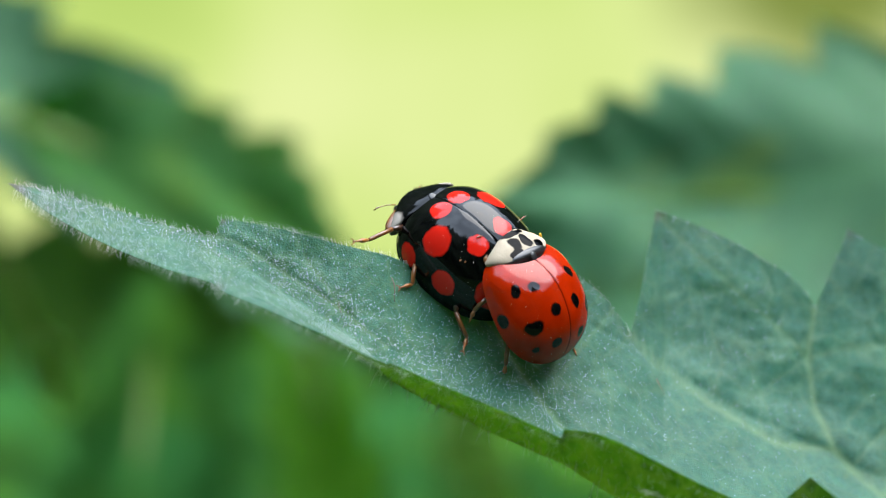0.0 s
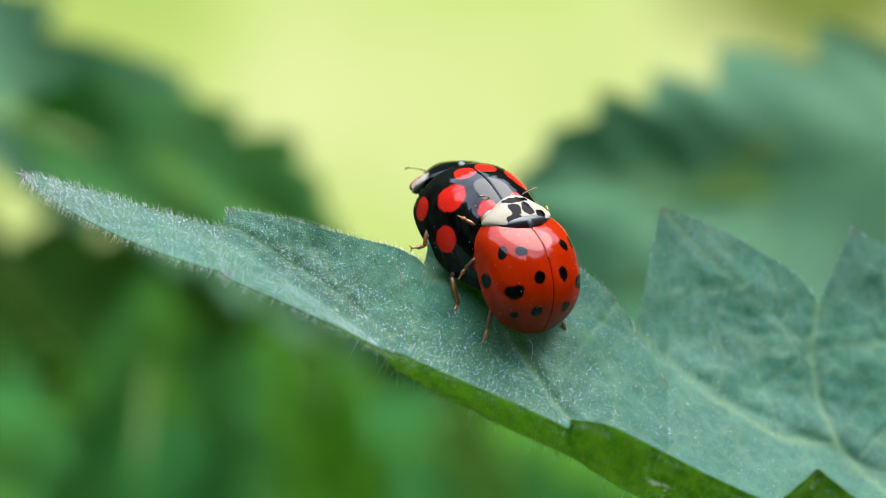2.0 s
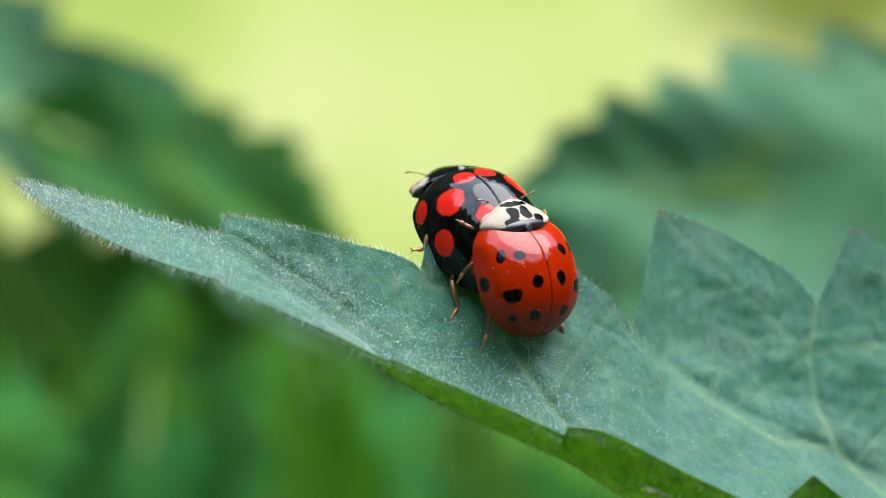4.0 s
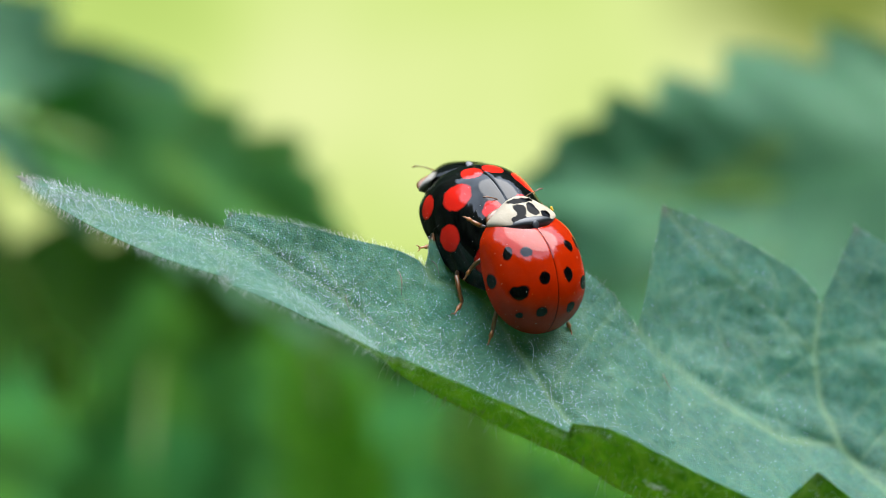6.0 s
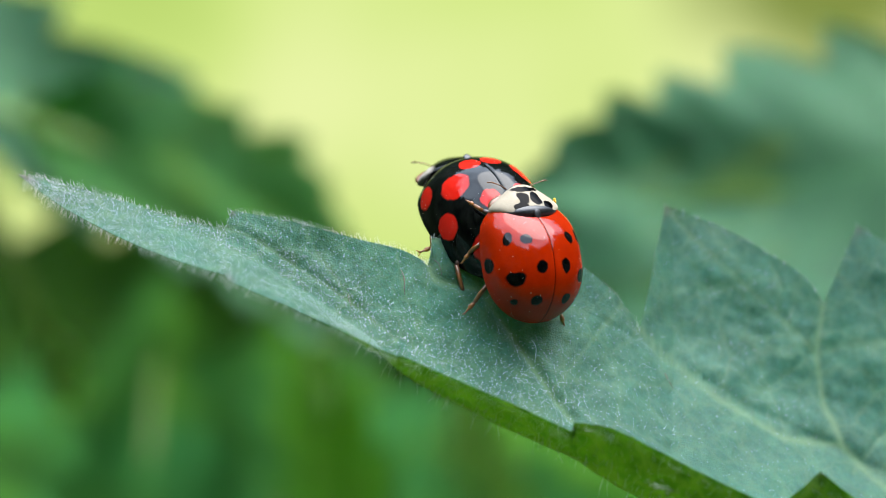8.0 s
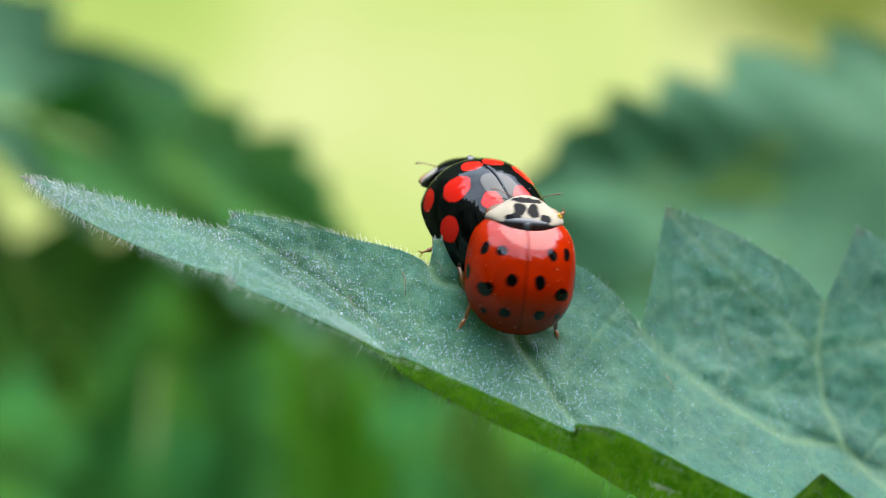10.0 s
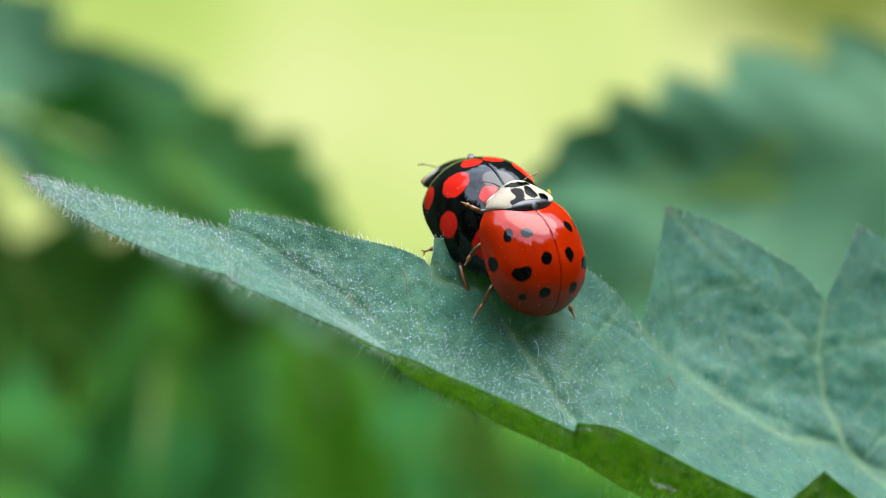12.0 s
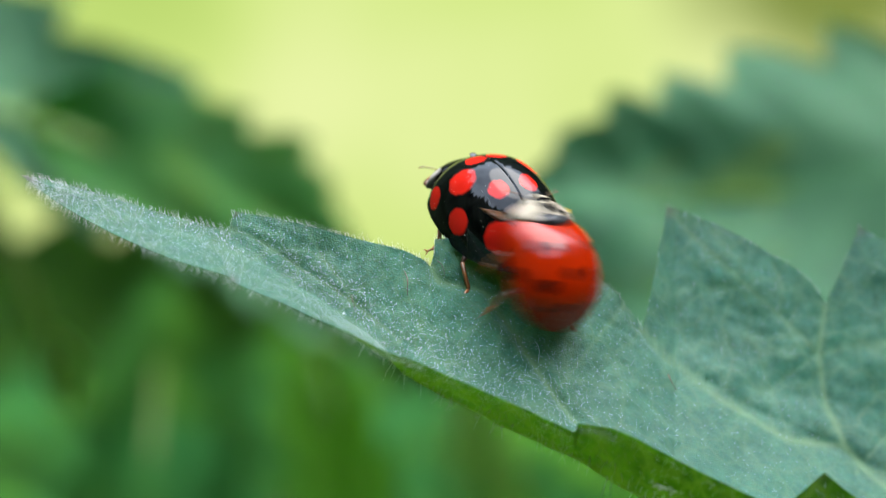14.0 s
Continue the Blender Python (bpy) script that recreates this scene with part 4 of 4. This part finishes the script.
def motions():
    # the red one clings and rocks, the black one turns on the leaf, the leaf sways in the wind
    red_rows = [
        (0, stance(4.27, 1.14, -2.14, -0.391, -0.0127, 0.92, 0.599, -0.763, 0.244)), (0.5, stance(4.28, 1.34, -1.75, -0.313, 0.0688, 0.947, 0.644, -0.717, 0.265)),
        (1, stance(3.70, 1.57, -1.28, -0.333, 0.0222, 0.943, 0.534, -0.819, 0.208)), (1.5, stance(3.88, 1.71, -0.824, -0.178, 0.101, 0.979, 0.452, -0.875, 0.172)),
        (2, stance(3.99, 1.63, -0.568, -0.222, 0.114, 0.968, 0.495, -0.842, 0.213)), (2.5, stance(3.81, 1.67, -0.71, -0.222, 0.115, 0.968, 0.496, -0.842, 0.213)),
        (3, stance(3.71, 1.70, -0.823, -0.222, 0.115, 0.968, 0.496, -0.841, 0.214)), (5.5, stance(3.94, 1.76, -0.627, -0.222, 0.115, 0.968, 0.493, -0.843, 0.213)),
        (6, stance(3.97, 1.78, -0.599, -0.222, 0.115, 0.968, 0.493, -0.844, 0.213)), (6.5, stance(4.07, 1.75, -0.421, -0.208, 0.0742, 0.975, 0.57, -0.801, 0.183)),
        (6.6, stance(4.00, 1.75, -0.553, -0.164, 0.127, 0.978, 0.48, -0.856, 0.192)), (6.7, stance(3.94, 1.75, -0.548, -0.152, 0.128, 0.98, 0.46, -0.869, 0.185)),
        (6.8, stance(3.87, 1.75, -0.532, -0.106, 0.131, 0.986, 0.367, -0.916, 0.161)), (6.9, stance(3.84, 1.75, -0.529, -0.0863, 0.132, 0.988, 0.325, -0.933, 0.153)),
        (7, stance(4.30, 1.82, -0.51, -0.0984, 0.167, 0.981, 0.581, -0.791, 0.193)), (7.1, stance(4.23, 1.75, -0.522, -0.212, 0.121, 0.97, 0.563, -0.796, 0.223)),
        (7.2, stance(4.23, 1.75, -0.578, -0.212, 0.121, 0.97, 0.563, -0.796, 0.223)), (7.3, stance(4.33, 1.75, -0.785, -0.23, 0.117, 0.966, 0.593, -0.77, 0.235)),
        (7.4, stance(4.33, 1.75, -1.04, -0.226, 0.118, 0.967, 0.586, -0.776, 0.232)), (7.5, stance(3.76, 1.71, -0.504, 0.0512, 0.162, 0.985, 0.328, -0.935, 0.137)),
        (7.6, stance(3.50, 1.62, -0.646, 0.0871, 0.106, 0.991, 0.127, -0.987, 0.0948)), (7.7, stance(3.83, 1.75, -0.841, -0.0961, 0.131, 0.987, 0.347, -0.925, 0.157)),
        (7.8, stance(3.94, 1.75, -0.494, -0.16, 0.127, 0.979, 0.473, -0.86, 0.189)), (7.9, stance(3.92, 1.75, -0.272, -0.167, 0.127, 0.978, 0.486, -0.852, 0.194)),
        (8, stance(3.81, 1.69, -0.049, -0.142, 0.148, 0.979, 0.513, -0.835, 0.201)), (8.1, stance(3.84, 1.75, -0.264, -0.149, 0.128, 0.981, 0.452, -0.873, 0.183)),
        (8.2, stance(3.67, 1.75, -0.246, -0.0863, 0.132, 0.988, 0.325, -0.933, 0.153)), (8.4, stance(4.30, 1.82, -0.51, -0.0984, 0.167, 0.981, 0.581, -0.791, 0.193)),
        (8.6, stance(3.81, 1.69, -0.049, -0.142, 0.148, 0.979, 0.513, -0.835, 0.201)), (8.8, stance(3.81, 1.69, -0.049, -0.142, 0.148, 0.979, 0.513, -0.835, 0.201)),
        (9, stance(3.76, 1.71, -0.504, 0.0512, 0.162, 0.985, 0.328, -0.935, 0.137)), (9.15, stance(3.37, 1.63, -0.646, 0.0538, 0.0882, 0.995, 0.0262, -0.996, 0.0869)),
        (9.35, stance(4.10, 1.75, -0.343, -0.202, 0.152, 0.967, 0.588, -0.771, 0.244)), (9.6, stance(4.10, 1.75, -0.343, -0.202, 0.152, 0.967, 0.588, -0.771, 0.244)),
        (9.8, stance(3.76, 1.71, -0.504, 0.0512, 0.162, 0.985, 0.328, -0.935, 0.137)), (9.95, stance(3.37, 1.63, -0.646, 0.0538, 0.0882, 0.995, 0.0262, -0.996, 0.0869)),
        (10.1, stance(3.76, 1.71, -0.504, 0.0512, 0.162, 0.985, 0.328, -0.935, 0.137)), (10.3, stance(3.85, 1.75, -0.603, -0.149, 0.128, 0.981, 0.452, -0.873, 0.183)),
        (10.4, stance(4.13, 1.75, -0.522, -0.212, 0.121, 0.97, 0.563, -0.796, 0.223)), (10.5, stance(4.10, 1.75, -0.343, -0.202, 0.152, 0.967, 0.588, -0.771, 0.244)),
        (10.6, stance(4.07, 1.75, -0.462, -0.207, 0.122, 0.971, 0.554, -0.803, 0.219)), (10.7, stance(4.01, 1.75, -0.429, -0.196, 0.123, 0.973, 0.536, -0.817, 0.212)),
        (10.8, stance(3.87, 1.75, -0.179, -0.149, 0.128, 0.981, 0.452, -0.873, 0.183)), (10.9, stance(3.71, 1.75, -0.0485, -0.0863, 0.132, 0.988, 0.325, -0.933, 0.153)),
        (11, stance(3.43, 1.60, 0.354, -0.0095, 0.196, 0.981, 0.115, -0.974, 0.196)), (11.1, stance(3.33, 1.75, 0.018, 0.0268, 0.133, 0.991, 0.0451, -0.99, 0.132)),
        (11.2, stance(3.94, 1.75, -0.0693, -0.156, 0.128, 0.979, 0.467, -0.864, 0.187)), (11.3, stance(4.64, 1.75, -0.436, -0.255, 0.106, 0.961, 0.663, -0.705, 0.253)),
        (11.4, stance(3.37, 1.63, -0.596, 0.0538, 0.0882, 0.995, 0.0262, -0.996, 0.0869)), (11.467, stance(3.64, 1.75, -0.702, -0.106, 0.131, 0.986, 0.367, -0.916, 0.161)),
        (11.5, stance(4.10, 1.72, -0.698, -0.142, 0.188, 0.972, 0.643, -0.729, 0.235)), (11.533, stance(4.46, 1.75, -0.603, -0.252, 0.109, 0.962, 0.644, -0.723, 0.25)),
        (11.6, stance(3.95, 1.75, -0.281, -0.184, 0.125, 0.975, 0.515, -0.832, 0.204)), (11.7, stance(3.90, 1.75, -0.162, -0.174, 0.126, 0.977, 0.498, -0.844, 0.198)),
        (11.8, stance(3.89, 1.75, -0.104, -0.171, 0.126, 0.977, 0.492, -0.848, 0.196)), (11.9, stance(3.88, 1.75, -0.103, -0.167, 0.127, 0.978, 0.486, -0.852, 0.194)),
        (12, stance(3.78, 1.67, 0.235, -0.268, 0.156, 0.951, 0.505, -0.818, 0.276)), (12.1, stance(3.69, 1.75, -0.0806, -0.106, 0.131, 0.986, 0.367, -0.916, 0.161)),
        (12.2, stance(3.46, 1.75, -0.0385, -0.0274, 0.133, 0.991, 0.185, -0.973, 0.136)), (12.3, stance(3.39, 1.75, -0.122, 0.00204, 0.133, 0.991, 0.11, -0.985, 0.132)),
        (12.4, stance(3.59, 1.75, -0.273, -0.0763, 0.132, 0.988, 0.303, -0.941, 0.149)), (12.5, stance(4.67, 1.83, -0.33, -0.202, 0.126, 0.971, 0.648, -0.726, 0.229)),
        (12.6, stance(4.14, 1.75, -0.527, -0.222, 0.119, 0.968, 0.579, -0.783, 0.229)), (12.7, stance(4.01, 1.75, -0.843, -0.181, 0.125, 0.975, 0.51, -0.836, 0.202)),
        (12.8, stance(3.99, 1.75, -0.76, -0.184, 0.125, 0.975, 0.515, -0.832, 0.204)), (12.9, stance(4.03, 1.75, -0.513, -0.196, 0.123, 0.973, 0.536, -0.817, 0.212)),
        (13, stance(3.99, 1.84, -0.286, -0.285, 0.0589, 0.957, 0.546, -0.81, 0.213)), (13.1, stance(4.09, 1.75, -0.436, -0.21, 0.121, 0.97, 0.559, -0.799, 0.221)),
        (13.2, stance(4.11, 1.75, -0.437, -0.212, 0.121, 0.97, 0.563, -0.796, 0.223)), (13.3, stance(4.11, 1.75, -0.437, -0.212, 0.121, 0.97, 0.563, -0.796, 0.223)),
        (13.4, stance(4.30, 1.75, -0.423, -0.237, 0.115, 0.965, 0.607, -0.758, 0.24)), (13.5, stance(3.77, 1.71, -0.144, -0.0896, 0.109, 0.99, 0.285, -0.95, 0.13)),
        (13.6, stance(3.73, 1.75, -0.367, -0.119, 0.13, 0.984, 0.395, -0.903, 0.168)), (13.7, stance(3.78, 1.75, -0.396, -0.124, 0.13, 0.984, 0.404, -0.899, 0.17)),
        (13.8, stance(4.57, 1.75, -0.432, -0.25, 0.11, 0.962, 0.638, -0.728, 0.249)), (13.9, stance(5.35, 1.88, -0.731, -0.203, 0.0643, 0.977, 0.861, -0.463, 0.209)),
        (13.967, stance(5.25, 1.75, -0.606, -0.212, 0.076, 0.974, 0.823, -0.524, 0.22)), (14, stance(4.64, 1.75, -0.553, -0.183, 0.161, 0.97, 0.686, -0.685, 0.243)),
        (14.033, stance(3.74, 1.75, -0.194, -0.106, 0.131, 0.986, 0.367, -0.916, 0.161))]
    dark_rows = [
        (0, stance(0.746, 3.50, 0.164, -0.695, 0.324, 0.642, 0.11, -0.834, 0.54)), (0.5, stance(0.965, 4.32, 0.522, -0.628, 0.43, 0.649, 0.118, -0.772, 0.625)),
        (1, stance(0.921, 4.39, 0.796, -0.541, 0.483, 0.688, 0.125, -0.763, 0.634)), (1.5, stance(1.38, 4.81, 1.13, -0.391, 0.555, 0.735, 0.162, -0.744, 0.648)),
        (2, stance(1.53, 4.73, 1.46, -0.469, 0.516, 0.717, 0.2, -0.728, 0.655)), (2.5, stance(1.30, 4.78, 1.24, -0.469, 0.529, 0.707, 0.192, -0.721, 0.666)),
        (3, stance(1.29, 4.79, 1.12, -0.468, 0.53, 0.707, 0.182, -0.725, 0.664)), (5.5, stance(1.55, 4.97, 1.43, -0.433, 0.528, 0.731, 0.219, -0.725, 0.653)),
        (6, stance(1.52, 5.00, 1.43, -0.432, 0.53, 0.73, 0.217, -0.725, 0.654)), (6.5, stance(1.54, 5.12, 1.53, -0.409, 0.531, 0.742, 0.178, -0.751, 0.636)),
        (7, stance(1.56, 5.31, 1.69, -0.423, 0.555, 0.716, 0.191, -0.718, 0.67)), (7.5, stance(1.47, 5.62, 1.82, -0.478, 0.599, 0.642, 0.178, -0.649, 0.739)),
        (7.6, stance(1.54, 5.52, 1.77, -0.424, 0.63, 0.65, 0.187, -0.641, 0.744)), (8, stance(1.35, 5.58, 1.80, -0.433, 0.582, 0.689, 0.205, -0.68, 0.704)),
        (10.5, stance(1.48, 5.56, 1.73, -0.413, 0.586, 0.697, 0.18, -0.698, 0.693)), (11, stance(1.47, 5.50, 1.98, -0.45, 0.612, 0.651, 0.149, -0.667, 0.73)),
        (11.4, stance(1.54, 5.56, 1.87, -0.417, 0.625, 0.66, 0.158, -0.665, 0.73)), (11.5, stance(1.52, 5.62, 1.65, -0.434, 0.642, 0.632, 0.103, -0.662, 0.742)),
        (12, stance(1.53, 5.59, 1.82, -0.393, 0.641, 0.659, 0.139, -0.667, 0.732)), (12.5, stance(1.57, 5.63, 1.76, -0.396, 0.662, 0.636, 0.14, -0.641, 0.755)),
        (13, stance(1.66, 5.55, 1.77, -0.377, 0.586, 0.717, 0.14, -0.729, 0.67)), (13.5, stance(1.73, 5.56, 1.94, -0.409, 0.574, 0.709, 0.133, -0.732, 0.669)),
        (13.9, stance(1.72, 5.41, 1.72, -0.496, 0.575, 0.65, 0.196, -0.656, 0.729)), (14, stance(1.76, 5.54, 1.93, -0.467, 0.642, 0.608, 0.138, -0.626, 0.767))]
    walk(red_bug, red_rows)
    walk(dark_bug, dark_rows)
    walk(leaf, [
        (0, sway(-0.07, 0.036, -0.121, 0.61, -0.11, -0.3)),
        (0.5, sway(-0.119, 0.031, -0.129, 0.16, -0.19, -0.39)),
        (1, sway(-0.104, -0.027, -0.111, 0.21, -0.11, -0.26)),
        (1.5, sway(0, -0, 0, -0, -0, -0)),
        (2, sway(0.152, 0.021, 0.212, -0.16, 0.18, 0.29)),
        (2.5, sway(-0.036, -0.071, 0.068, 0.46, -0.11, -0.36)),
        (3, sway(-0.151, -0.067, -0.068, 0.69, -0.03, -0.23)),
        (5.5, sway(-0.044, -0.052, 0.148, 0.55, 0.05, 0.08)),
        (6, sway(-0.061, -0.009, 0.133, 0.51, 0.08, -0.01)),
        (6.5, sway(-0.033, -0.041, 0.153, 0.39, 0.06, 0.02)),
        (7, sway(0.041, -0.029, 0.238, 0.07, 0.16, 0.22)),
        (7.5, sway(-0.037, -0.016, 0.16, 0.67, 0.06, 0.01)),
        (8, sway(-0.041, -0.046, 0.156, 0.47, 0.14, 0.07)),
        (10.5, sway(-0.028, -0.039, 0.111, 0.5, 0.13, 0.2)),
        (11, sway(0, 0.054, 0.206, 0.51, 0.21, 0.01)),
        (11.5, sway(-0.089, -0.029, 0.001, 0.31, -0.11, 0.22)),
        (12, sway(-0.004, 0.009, 0.169, 0.51, 0.07, 0.28)),
        (12.5, sway(-0.018, 0.053, 0.082, 0.33, 0.19, 0.16)),
        (13, sway(0.071, -0.034, 0.213, 0.41, 0.14, 0.13)),
        (13.5, sway(0.065, 0.084, 0.168, 0.49, 0.23, 0.12)),
        (14, sway(-0.004, 0.03, 0.107, 0.53, 0.16, 0.27))])
    # the claws that show keep to the leaf while the bodies move
    plant(dark_legs[0], dark_rows, [(0, 622, 430), (.5, 624, 429), (1, 790, 400), (3, 820, 380), (7.5, 830, 370), (14, 830, 370)])
    plant(dark_legs[1], dark_rows, [(0, 690, 530), (.5, 700, 500), (1, 694, 466), (6.0, 697, 470), (6.3, 710, 410, -1.0), (7, 727, 409, -1.5), (14, 733, 412, -1.5)])
    plant(dark_legs[2], dark_rows, [(0, 820, 625), (.5, 795, 575), (1.5, 795, 570), (6.5, 792, 562), (8, 788, 562), (11, 796, 560), (12.5, 796, 560), (13, 790, 533), (14, 796, 535)])
    plant(red_legs[2], red_rows, [(0, 900, 652), (.5, 893, 642), (1, 862, 610), (1.5, 848, 622), (3, 848, 622), (6.5, 852, 615), (7, 815, 585), (7.5, 768, 558), (8, 795, 567), (10.5, 798, 590), (11, 798, 572), (12, 800, 585), (12.5, 815, 575), (13, 830, 568), (14, 814, 572)])


motions()
